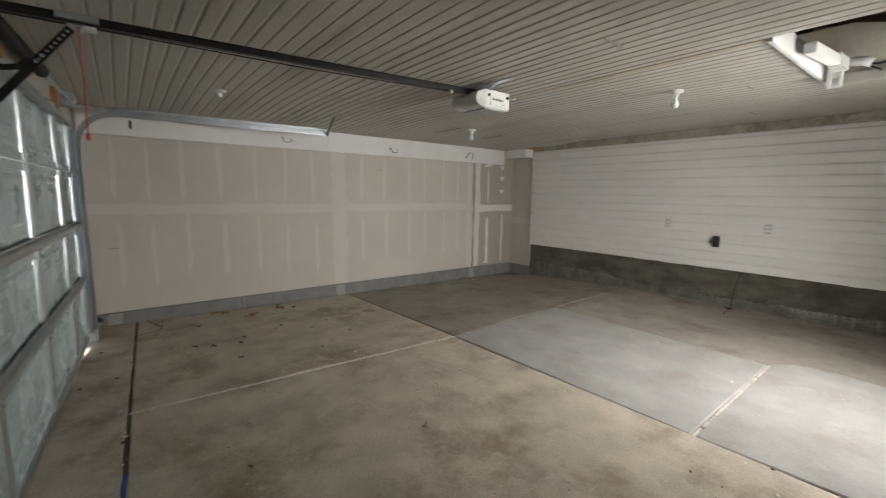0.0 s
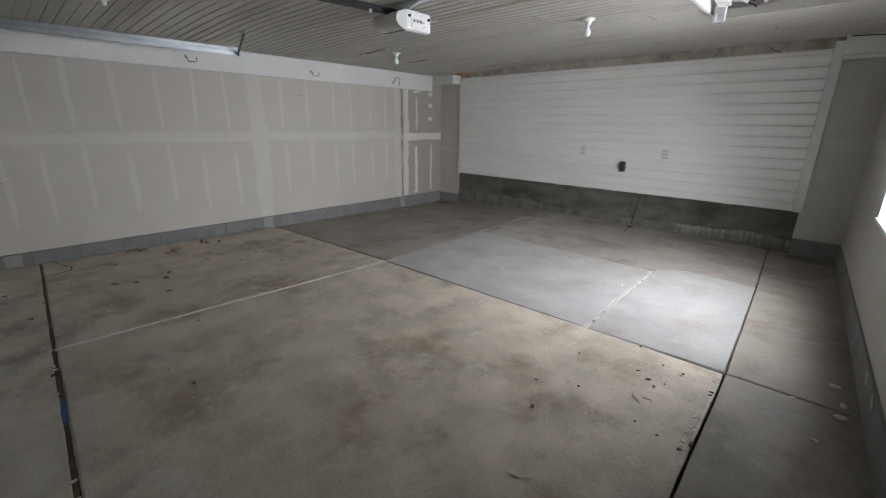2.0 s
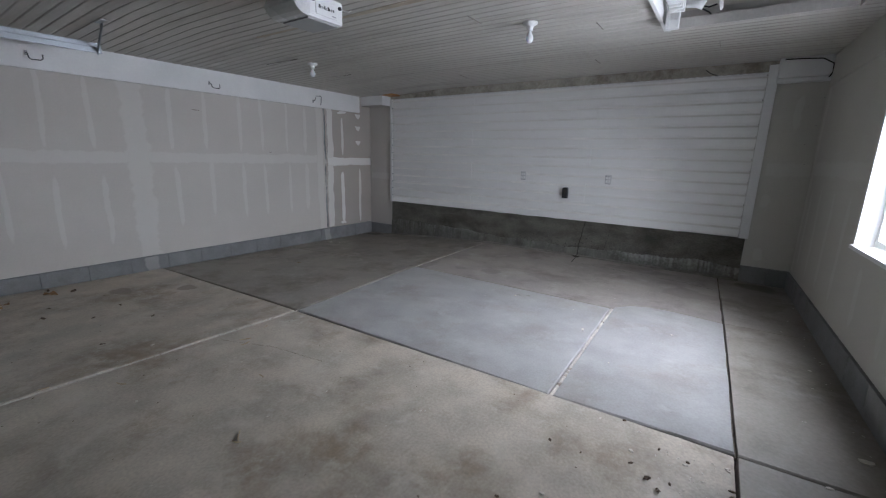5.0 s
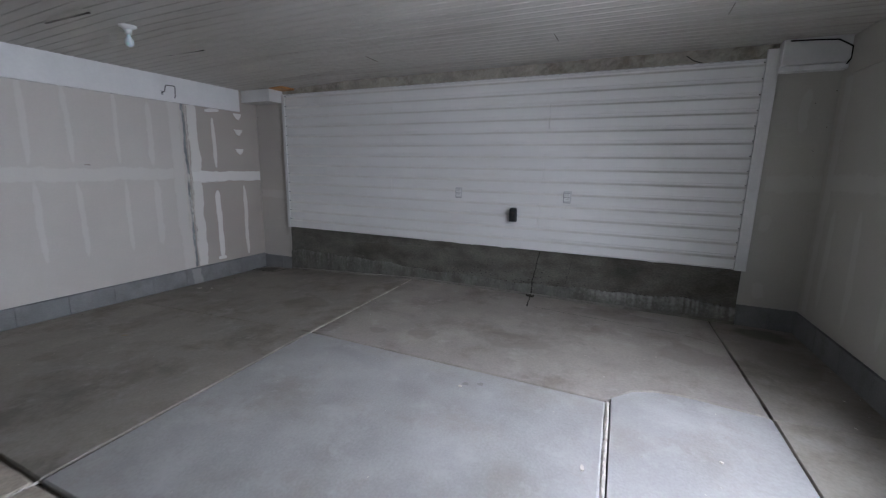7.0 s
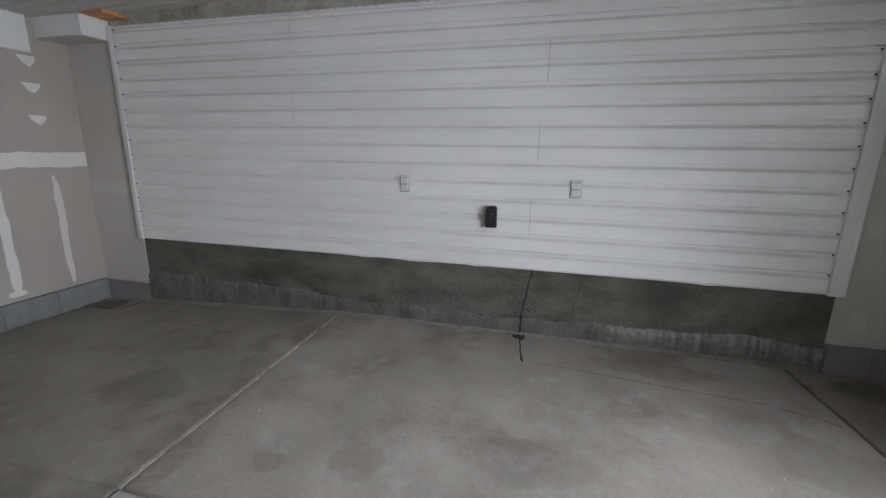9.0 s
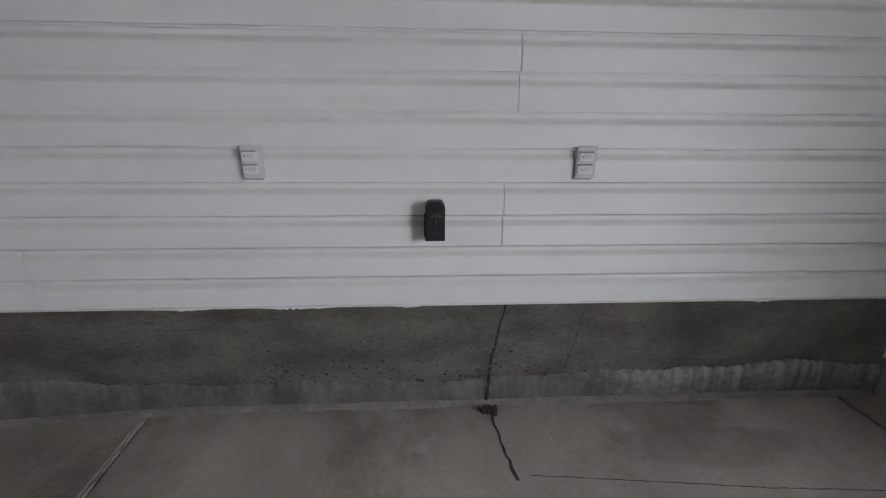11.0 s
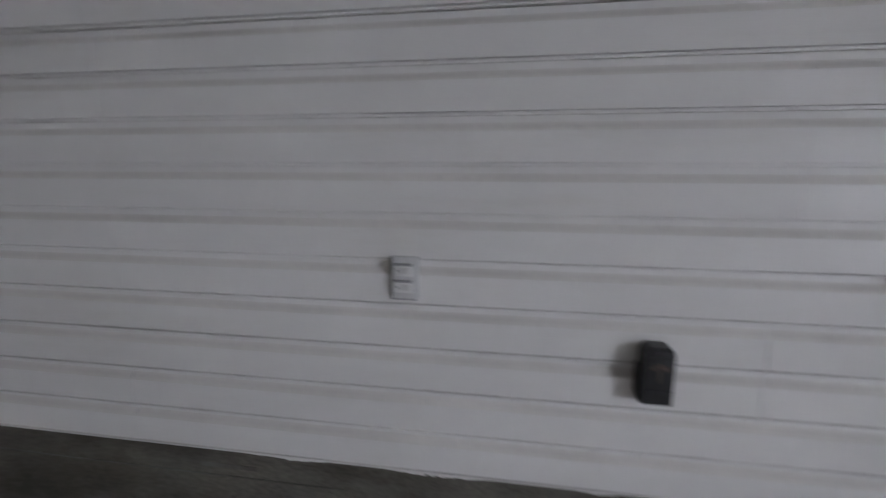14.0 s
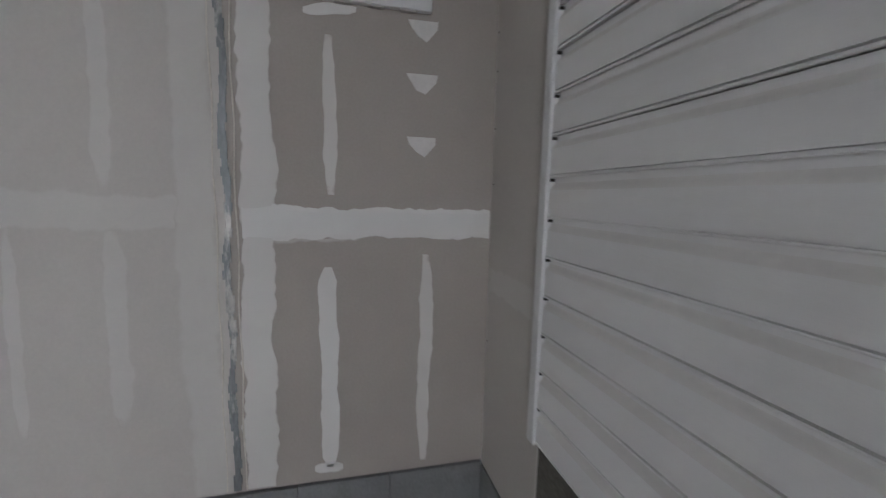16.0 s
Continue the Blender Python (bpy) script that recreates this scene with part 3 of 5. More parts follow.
for s in (1, 2, 3):
    zj = 0.035 + s * SEC
    for x in stiles[:-1]:
        hinge = bmesh.new()
        box(hinge, (x - 0.03, 0.026, zj - 0.07), (x + 0.03, 0.031, zj - 0.008), 0.003)
        box(hinge, (x - 0.03, 0.026, zj + 0.008), (x + 0.03, 0.031, zj + 0.05), 0.003)
        tube(hinge, [(x - 0.034, 0.036, zj), (x + 0.034, 0.036, zj)], 0.009, 8)
        h = part("hinge", hinge, M_GALV, door)
        bm = bmesh.new()
        tube(bm, [(x, 0.030, zj + 0.034), (x, 0.042, zj + 0.034)], 0.010, 6)
        tube(bm, [(x, 0.030, zj - 0.045), (x, 0.040, zj - 0.045)], 0.008, 6)
        part("bolt", bm, M_STRUT, h)
for z in (0.60, 1.13, 2.07):
    bm = bmesh.new()
    prism(bm, [(0.026, z - 0.04), (0.031, z - 0.04), (0.031, z - 0.028), (0.052, z - 0.02), (0.056, z), (0.052, z + 0.02), (0.031, z + 0.028), (0.031, z + 0.04), (0.026, z + 0.04)], 0, 0.01, DW - 0.01)
    part("strut", bm, M_STRUT, door, "grey steel stiffening strut")
part("bottom_rail", B((0.0, -0.028, -0.005), (DW, 0.030, 0.038), 0.006), M_STRUT, door)
bm = bmesh.new()
for k in range(24):
    xa, xb = 0.30 + k * (DW - 0.30) / 24, 0.30 + (k + 1) * (DW - 0.30) / 24
    fa = min(floor_z(-4.68 + xa, 0.3), -0.02) + 0.035 * max(0, 1 - xa / 1.7)
    box(bm, (xa, -0.022, fa - 0.002), (xb + 0.001, 0.016, 0.0))
part("bottom_seal", bm, M_RUBBER, door)
part("sticker", B((0.23, 0.0125, 1.25), (0.29, 0.0135, 1.36)), material("yellow_label", (0.45, 0.36, 0.13), 0.6, bump=0), door, "small yellow warning label")
bm = bmesh.new()
box(bm, (2.50, 0.026, 1.74), (2.62, 0.034, 2.04), 0.003)
box(bm, (2.535, 0.03, 1.76), (2.585, 0.06, 1.83), 0.004)
part("arm_bracket", bm, M_GALV, door)

# tracks
track = thing("door_track", "galvanised roller track curving up from the door to the ceiling", "door track", DOOR)
bm = bmesh.new()
curve = [(-0.06, 0.062, z) for z in (-0.07, 0.5, 1.0, 1.5, 1.85)] + [(-0.06, 0.062 + 0.33 * (1 - math.cos(a)), 1.85 + 0.35 * math.sin(a)) for a in [0.16 * k for k in range(1, 10)]]
curve += [(-0.06, 0.42 + 0.5 * k, 2.20) for k in range(0, 5)] + [(-0.06, 2.52, 2.20)]
prof = [(-0.012, -0.026), (0.012, -0.026), (0.012, -0.022), (-0.008, -0.022), (-0.008, 0.022), (0.012, 0.022), (0.012, 0.026), (-0.012, 0.026)]
rings = []
for i, p in enumerate(curve):
    d = (Vector(curve[min(i + 1, len(curve) - 1)]) - Vector(curve[max(i - 1, 0)])).normalized()
    nrm = Vector((1, 0, 0)).cross(d)
    rings.append([bm.verts.new(Vector(p) + Vector((a, 0, 0)) + nrm * b) for a, b in prof])
for a, b in zip(rings, rings[1:]):
    for k in range(8):
        bm.faces.new((a[k], a[(k + 1) % 8], b[(k + 1) % 8], b[k]))
part("track_channel", bm, M_STRUT, track)
bm = bmesh.new()
prism(bm, [(-0.08, -0.02), (-0.075, -0.02), (-0.075, 0.05), (-0.045, 0.05), (-0.045, 0.055), (-0.08, 0.055)], 2, -0.08, 2.02)
part("wall_angle", bm, M_GALV, track)
bm = bmesh.new()
bar(bm, (-0.085, 0.30, 2.243), (-0.085, 2.52, 2.243), 0.004, 0.032)
bar(bm, (-0.085, 0.30, 2.260), (-0.085, 2.52, 2.260), 0.03, 0.004)
part("track_angle", bm, M_STRUT, track)
bm = bmesh.new()
bar(bm, (-0.08, 2.49, 2.18), (0.36, 2.44, 2.362), 0.045, 0.004, (0, 1, 0))
bar(bm, (-0.10, 2.49, 2.19), (-0.10, 2.49, 2.26), 0.04, 0.004, (0, 1, 0))
box(bm, (0.30, 2.40, 2.352), (0.46, 2.44, 2.358), 0.002)
part("hanger", bm, M_STRUT, track, "perforated steel hanger strap")
for z in (0.06, 0.57, 1.10, 1.63):
    bm = bmesh.new()
    tube(bm, [(-0.055, 0.062, z), (0.03, 0.062, z)], 0.006, 8)
    tube(bm, [(-0.062, 0.062, z), (-0.045, 0.062, z)], 0.021, 12)
    part("roller", bm, M_GREYPL, track)

# torsion spring over the door
springs = thing("torsion_spring", "black torsion spring on a steel shaft above the door", "spring", DOOR)
part("shaft", tube(bmesh.new(), [(-0.10, 0.05, 2.27), (4.9, 0.05, 2.27)], 0.0128, 12), M_GALV, springs, smooth=True)
bm = bmesh.new()
coil = []
for k in range(61):
    x = 1.14 + 1.22 * k / 60
    coil.append((x, 0.05, 2.27))
tube(bm, coil, 0.040, 16, [0.040 + (0.0022 if k % 2 else -0.0022) for k in range(61)])
part("spring_coil", bm, M_BLACK, springs)
for x, d in ((1.09, 0.05), (2.38, 0.05)):
    part("winding_cone", lathe(bmesh.new(), [(0.02, -0.03), (0.034, -0.02), (0.036, 0.02), (0.022, 0.035)], 14, pose(x, 0.05, 2.27, 0, 90, 0)), M_GALV, springs)
bm = bmesh.new()
lathe(bm, [(0.03, -0.03), (0.06, -0.028), (0.058, -0.02), (0.05, -0.016), (0.05, 0.02), (0.062, 0.024), (0.062, 0.03), (0.03, 0.032)], 20, pose(0.10, 0.05, 2.27, 0, 90, 0))
part("cable_drum", bm, M_GALV, springs)
for x in (0.03, 2.46):
    bm = bmesh.new()
    box(bm, (x - 0.004, -0.028, 2.20), (x + 0.004, 0.085, 2.32), 0.002)
    box(bm, (x - 0.03, -0.029, 2.16), (x + 0.03, -0.022, 2.34), 0.002)
    part("bearing_plate", bm, M_GALV, springs)
part("lift_cable", tube(bmesh.new(), [(0.12, 0.10, 2.26), (-0.015, 0.045, 1.2), (-0.015, 0.045, 0.05)], 0.002, 5), M_GALV, springs)
solo("spring_pad", B((1.90, -0.03, 2.165), (2.85, 0.012, 2.225), 0.004), M_WOOD, "orange pine board behind the spring bracket", "board", DOOR)
solo("spring_pad", B((0.26, -0.03, 2.15), (0.33, 0.012, 2.33), 0.004), M_WOOD, "small orange pine block on the header", "board", DOOR)

# ---- opener ----
opener = thing("garage_door_opener", "white and grey garage door opener hung from the ceiling", "door opener", pose(-2.21, 3.34, 2.25))
bm = bmesh.new()
box(bm, (-0.165, -0.15, -0.06), (0.155, 0.15, 0.092), 0.022)
part("housing", bm, M_WHITEPL, opener, smooth=False)
bm = bmesh.new()
outl = [(-0.14, -0.062)] + [(-0.14 - 0.105 * math.sin(a), 0.010 + 0.070 * -math.cos(a)) for a in [0.35 * k for k in range(0, 9)]] + [(-0.14, 0.082)]
prism(bm, outl, 0, -0.155, 0.15)
part("light_lens", bm, M_LENS, opener, "frosted curved light lens")
part("base_plate", B((-0.13, -0.13, -0.068), (0.13, 0.12, -0.054), 0.006), M_GREYPL, opener)
lab = part("label_plate", B((0.153, -0.085, -0.035), (0.159, 0.095, 0.052), 0.004), M_WHITEPL, opener)
bm = bmesh.new()
for k, w in enumerate((0.012, 0.006, 0.006, 0.010, 0.006, 0.014, 0.007, 0.006, 0.010)):
    box(bm, (0.1592, -0.062 + k * 0.0145, 0.006), (0.1600, -0.062 + k * 0.0145 + w, 0.006 + (0.022 if k in (0, 3, 5) else 0.015)))
part("brand_mark", bm, M_BLACKPL, lab)
part("model_mark", B((0.1592, 0.045, -0.022), (0.1600, 0.08, -0.016)), M_GREYPL, lab)
for yy in (-0.105, 0.115):
    part("screw", tube(bmesh.new(), [(0.150, yy, 0.045), (0.166, yy, 0.045)], 0.012, 8), M_BLACKPL, opener)
bm = bmesh.new()
box(bm, (-0.07, -0.10, 0.088), (0.09, 0.06, 0.112), 0.005)
part("motor_bracket", bm, M_GALV, opener)
bm = bmesh.new()
bar(bm, (0.07, -0.08, 0.085), (0.30, -0.10, 0.128), 0.03, 0.003)
bar(bm, (0.10, -0.04, 0.09), (0.12, -0.02, 0.13), 0.03, 0.003, (0, 1, 0))
bar(bm, (-0.06, 0.03, 0.09), (-0.08, 0.05, 0.13), 0.03, 0.003, (0, 1, 0))
box(bm, (0.05, -0.13, 0.120), (0.42, -0.09, 0.126), 0.001)
part("ceiling_strap", bm, M_GALV, opener)
part("aerial_wire", tube(bmesh.new(), [(0.13, 0.14, 0.05), (0.165, 0.19, 0.045), (0.16, 0.22, 0.06)], 0.003, 6), M_WHITEPL, opener)

rail = thing("opener_rail", "black opener rail with chain running to the door header", "opener rail", pose(-2.19, 0.30, 2.26))
bm = bmesh.new()
prism(bm, [(-0.018, -0.02), (0.018, -0.02), (0.018, -0.014), (0.006, -0.012), (0.006, 0.012), (0.018, 0.014), (0.018, 0.02), (-0.018, 0.02), (-0.018, 0.014), (-0.006, 0.012), (-0.006, -0.012), (-0.018, -0.014)], 1, 0.0, 2.98)
bmesh.ops.transform(bm, matrix=pose(0, 0, 0, 1.35, 0, 0), verts=bm.verts)
part("rail_beam", bm, M_BLACK, rail)
part("chain", tube(bmesh.new(), [(0.012, 0.05, -0.026), (0.012, 1.5, -0.008), (0.012, 2.9, 0.045)], 0.004, 6), M_BLACK, rail)
part("chain", tube(bmesh.new(), [(-0.012, 0.05, 0.026), (-0.012, 1.5, 0.060), (-0.012, 2.9, 0.095)], 0.004, 6), M_BLACK, rail)
bm = bmesh.new()
box(bm, (-0.03, -0.06, -0.03), (0.03, 0.0, 0.03), 0.004)
lathe(bm, [(0.01, -0.012), (0.034, -0.010), (0.034, 0.010), (0.01, 0.012)], 16, pose(0, 0.03, 0.0, 0, 0, 0))
part("header_bracket", bm, M_BLACK, rail)
bm = bmesh.new()
box(bm, (-0.022, 0.26, 0.0), (0.022, 0.42, 0.030), 0.004)
box(bm, (-0.018, 0.30, -0.05), (0.018, 0.36, -0.018), 0.004)
trolley = part("trolley", bm, M_GALV, rail, "galvanised trolley")
part("trolley_tab", B((-0.03, 0.36, -0.035), (0.02, 0.41, -0.015), 0.004), M_WHITEPL, trolley)
part("rail_clip", B((-0.006, 2.62, 0.020), (0.024, 2.64, 0.046), 0.002), M_WHITEPL, rail)

bm = bmesh.new()
bar(bm, (0.012, 0.615, 2.215), (0.012, 0.30, 1.80), 0.036, 0.005, (1, 0, 0))
arm = part("straight_arm", bm, M_BLACK, rail, "black perforated arm down to the door")
arm.location = (0.02, -0.30, -2.26)
bm = bmesh.new()
for k in range(8):
    s = 0.04 + k * 0.05
    tube(bm, [(0.0145, 0.615 - 0.315 * s, 2.215 - 0.415 * s), (0.0165, 0.615 - 0.315 * s, 2.215 - 0.415 * s)], 0.0065, 8)
part("hole_row", bm, M_GREYPL, arm)
bm = bmesh.new()
tube(bm, [(0, 0.46, 2.05), (0, 0.42, 2.01), (0, 0.37, 1.998), (0, 0.31, 2.0), (0, 0.28, 2.01)], 0.014, 8)
part("curved_arm", bm, M_BLACK, arm)
bm = bmesh.new()
for s in (0.35, 0.42):
    tube(bm, [(0.0, 0.615 - 0.315 * s, 2.215 - 0.415 * s), (0.024, 0.615 - 0.315 * s, 2.215 - 0.415 * s)], 0.008, 6)
part("bolt", bm, M_GALV, arm)

cord = thing("release_cord", "red emergency release cord with handle", "release cord", pose(-2.17, 0.64, 0))
part("cord_line", tube(bmesh.new(), [(0, 0, 2.23), (0.004, 0.006, 2.0), (0, 0, 1.73)], 0.0032, 6), M_RED, cord)
bm = bmesh.new()
tube(bm, [(-0.03, 0, 1.715), (0.03, 0, 1.715)], 0.009, 8)
tube(bm, [(0, 0, 1.735), (0, 0, 1.715)], 0.008, 8)
part("cord_handle", bm, M_RED, cord)

# ---- lamps on the ceiling ----
def lampholder(x, y, bulb, label):
    ob = thing("lampholder", label, "lamp", pose(x, y, ceil_z(y, x)), group="ceiling lampholders")
    part("base", lathe(bmesh.new(), [(0.012, -0.03), (0.030, -0.028), (0.036, -0.018), (0.057, -0.010), (0.060, -0.002), (0.058, 0.004), (0.01, 0.006)], 24), M_WHITEPL, ob, smooth=True)
    part("socket", lathe(bmesh.new(), [(0.014, -0.062), (0.021, -0.060), (0.023, -0.045), (0.026, -0.028), (0.02, -0.02)], 20), M_WHITEPL, ob, smooth=True)
    if bulb:
        part("bulb", lathe(bmesh.new(), [(0.004, -0.152), (0.016, -0.148), (0.027, -0.136), (0.031, -0.120), (0.029, -0.104), (0.021, -0.086), (0.014, -0.072), (0.013, -0.060)], 24), M_BULB, ob, "unlit frosted bulb", smooth=True)
    return ob


lampholder(-1.20, 4.70, True, "white ceiling lampholder with an unlit bulb")
lampholder(-4.06, 4.83, True, "white ceiling lampholder with an unlit bulb")
lampholder(-3.83, 1.53, False, "empty white ceiling lampholder")

# ---- white board along the top of the west wall ----
fascia = thing("fascia_board", "long white trim board along the top of the drywall", "trim board", pose(XW, 0, 0))
part("face", B((0.0, 0.42, 2.062), (0.030, 6.90, 2.346), 0.003), M_TRIM, fascia)
slot = part("nail_slot", B((0.004, 0.0, 2.056), (0.024, 0.06, 2.063)), M_GREYTRIM, fascia)
slot.location.y = 0.50
for k in range(1, 50):
    more = new("nail_slot", slot.data)
    more.parent = fascia
    more.location.y = 0.50 + k * 0.128

def hook(y, z, flip, label):
    ob = thing("wall_hook", label, "hook", pose(XW + 0.03, y, z), group="wire hooks on the fascia")
    if flip:
        pts = [(0.002, -0.055, -0.045), (0.05, -0.055, -0.03), (0.07, -0.055, 0.02), (0.07, -0.04, 0.035), (0.07, 0.045, 0.038), (0.07, 0.055, 0.028), (0.055, 0.06, -0.06), (0.04, 0.06, -0.09)]
    else:
        pts = [(0.002, -0.05, 0.03), (0.03, -0.05, 0.03), (0.045, -0.05, 0.02), (0.07, -0.05, -0.02), (0.07, -0.035, -0.032), (0.07, 0.035, -0.030), (0.07, 0.05, -0.015), (0.06, 0.055, 0.025)]
    part("hook_wire", tube(bmesh.new(), pts, 0.0048, 7), M_BLACK, ob)
    part("hook_plate", B((0.0, pts[0][1] - 0.012, pts[0][2] - 0.022), (0.004, pts[0][1] + 0.012, pts[0][2] + 0.022), 0.0015), M_GREYPL, ob)


hook(2.60, 2.17, False, "dark bent wire hook on the white trim board")
hook(4.30, 2.15, False, "dark bent wire hook on the white trim board")
hook(5.93, 2.19, True, "dark upside-down wire hook on the white trim board")
bm = bmesh.new()
box(bm, (0.0, -0.012, -0.045), (0.006, 0.012, 0.045), 0.002)
tube(bm, [(0.004, 0, -0.03), (0.03, 0, -0.04), (0.035, 0, -0.01)], 0.004, 6)
solo("wall_hook", bm, M_BLACK, "small dark hanger strap on the trim board", "hook", pose(XW + 0.03, 0.89, 2.19))

# ---- boxed beam ends in the north corners ----
cover = thing("beam_cover", "white vinyl box covering a beam end", "beam cover", pose(0, 0, 0), group="beam covers")
part("cover_face", B((XW + 0.002, 6.96, 2.19), (-4.89, YN, 2.345), 0.004), M_TRIM, cover)
bm = bmesh.new()
for k in range(5):
    box(bm, (XW + 0.02 + k * 0.10, 6.965, 2.186), (XW + 0.108 + k * 0.10, YN - 0.006, 2.191), 0.001)
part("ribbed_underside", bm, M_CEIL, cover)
part("bare_wood", B((-4.92, 6.99, 2.345), (-4.68, YN, CEIL + 0.03), 0.003), M_WOOD, cover, "bare orange wood above the box")
cover = thing("beam_cover", "white vinyl box above the drywall return with a cable", "beam cover", pose(0, 0, 0), group="beam covers")
part("cover_face", B((0.565, 7.07, 2.215), (1.03, YN, 2.41), 0.004), M_TRIM, cover)
part("lower_lip", B((0.565, 7.10, 2.175), (1.03, YN, 2.213), 0.004), M_TRIM, cover)
part("cable", tube(bmesh.new(), [(0.60, 7.055, 2.392), (0.75, 7.05, 2.386), (0.90, 7.055, 2.375), (0.985, 7.05, 2.32), (0.99, 7.05, 2.24), (0.97, 7.065, 2.195)], 0.006, 6), M_BLACK, cover, "thin black cable")

# ---- outlets on the siding ----
def outlet(x, z, label):
    ob = thing("wall_outlet", label, "outlet", pose(x, YN - 0.033, z), group="white double outlets")
    part("plate", B((-0.037, -0.008, -0.059), (0.037, 0.003, 0.059), 0.003), M_PLATE, ob)
    part("mount_block", B((-0.045, 0.0, -0.066), (0.030, 0.016, 0.056), 0.003), M_GREYPL, ob)
    for s in (-0.024, 0.022):
        bm = bmesh.new()
        box(bm, (-0.032, -0.018, s - 0.017), (0.022, -0.006, s + 0.017), 0.004)
        flap = part("receptacle_cover", bm, M_WHITEPL, ob)
        part("flap_lip", B((-0.034, -0.024, s + 0.013), (0.020, -0.010, s + 0.018), 0.002), M_GREYPL, flap)
        part("socket_face", B((-0.012, -0.021, s - 0.009), (0.014, -0.017, s + 0.007), 0.0015), M_LENS, flap)
        part("slot", B((-0.021, -0.0195, s - 0.004), (-0.018, -0.0178, s + 0.002)), M_BLACKPL, flap)
    return ob


outlet(-2.242, 1.090, "white double outlet with lift covers on the siding")
outlet(-1.028, 1.091, "white double outlet with lift covers on the siding")

lockbox = thing("cover_box", "black plastic box with rounded top on the siding", "cover box", pose(-1.590, YN - 0.031, 0.875))
bm = bmesh.new()
outl = [(-0.037, -0.076), (0.037, -0.076), (0.037, 0.045)] + [(0.037 - 0.022 + 0.022 * math.cos(a), 0.05 + 0.026 * math.sin(a)) for a in (0.3, 0.8, 1.3)] + [(-0.015 - 0.022 * math.sin(a), 0.05 + 0.026 * math.cos(a)) for a in (0.3, 0.8, 1.3)] + [(-0.037, 0.045)]
prism(bm, outl, 1, -0.046, 0.012)
part("body", bm, M_BLACKPL, lockbox)
part("front_panel", B((-0.0355, -0.049, -0.074), (0.0355, -0.044, 0.048), 0.003), M_BLACKPL, lockbox)
part("top_edge", B((-0.026, -0.052, 0.058), (0.026, -0.030, 0.068), 0.004), M_RUBBER, lockbox)
bm = bmesh.new()
bar(bm, (0.002, -0.0500, -0.016), (0.002, -0.0500, 0.018), 0.006, 0.002, (0, 1, 0))
for a in (-1.2, -0.6, 0.0, 0.6, 1.2):
    bar(bm, (0.002 + 0.010 * math.sin(a), -0.0500, 0.016 + 0.005 * math.cos(a)), (0.002 + 0.024 * math.sin(a), -0.0500, 0.014 + 0.020 * math.cos(a)), 0.007, 0.002, (0, 1, 0))
part("emblem", bm, M_EMBLEM, lockbox, "dull brown raised emblem")
part("ridge", B((-0.0355, -0.0515, -0.040), (0.0355, -0.0488, -0.036)), M_RUBBER, lockbox)
part("hinge_side", B((-0.042, -0.030, -0.066), (-0.036, 0.008, 0.02), 0.002), M_BLACKPL, lockbox)

# ---- small black fitting and scraps by the curbs ----
bm = bmesh.new()
box(bm, (-0.03, -0.03, 0.0), (0.03, 0.03, 0.035), 0.006)
box(bm, (0.0, -0.012, 0.035), (0.06, 0.012, 0.06), 0.005)
solo("safety_sensor", bm, M_BLACKPL, "small black door sensor beside the track", "sensor", pose(-5.20, 0.47, floor_z(-5.2, 0.47) + 0.10))
solo("sensor_bracket", bar(bmesh.new(), (-5.20, 0.47, floor_z(-5.2, 0.47)), (-5.20, 0.47, floor_z(-5.2, 0.47) + 0.11), 0.03, 0.004, (0, 1, 0)), M_GALV, "thin metal bracket under the door sensor", "bracket")

# ---- joint compound on the drywall ----
k = 100
for i, y in enumerate((0.69, 1.01, 1.36, 1.77, 2.19, 2.57, 2.98, 3.74, 4.16, 4.62, 4.96, 5.37, 5.70)):
    rnd = random.Random(i + 3)
    w = 0.042 + 0.034 * rnd.random()
    smear("compound", (XW, y, 1.32), (0, 1, 0), (0, 0, 1), 0.72 + 0.12 * rnd.random(), w, M_MUD_FAINT, wall_w, k + i, (1, 0, 0))
    smear("compound", (XW, y + 0.02, 0.22 + 0.25 * rnd.random()), (0, 1, 0), (0, 0, 1), 0.80, w * 1.1, M_MUD_FAINT, wall_w, k + 40 + i, (1, 0, 0))
for i in range(4):
    smear("seam_compound", (XW, 0.42 + i * 1.41, 1.24), (0, 0, 1), (0, 1, 0), 1.409, 0.15, M_MUD_FAINT, wall_w, 200 + i, (1, 0, 0), taper=0.0, wander=0.02, proud=0.0022)
smear("seam_compound", (XW, 3.38, 0.07), (0, 1, 0), (0, 0, 1), 2.02, 0.26, M_MUD_FAINT, wall_w, 210, (1, 0, 0), taper=0.0, wander=0.02, proud=0.0026)
# the wide bare joint beside the raw board
smear("joint_compound", (XW, 6.02, 0.07), (0, 1, 0), (0, 0, 1), 2.02, 0.15, M_MUD_FAINT, wall_w, 220, (1, 0, 0), taper=0.0, wander=0.03, proud=0.0030)
smear("joint_compound", (XW, 6.205, 0.07), (0, 1, 0), (0, 0, 1), 2.02, 0.13, M_MUD, wall_w, 221, (1, 0, 0), taper=0.0, wander=0.05, proud=0.0026)
bm = bmesh.new()
rnd = random.Random(5)
for j in range(60):
    z = 0.07 + j * 0.0336
    w = 0.009 + 0.008 * rnd.random()
    o = 6.105 + 0.006 * math.sin(j * 0.4) + 0.004 * rnd.random()
    box(bm, (XW - 0.002, o - w, z), (XW + 0.003 + 0.002 * rnd.random(), o + w, z + 0.036))
part("metal_joint_strip", bm, M_TAPE, wall_w, "ragged grey metal joint strip")
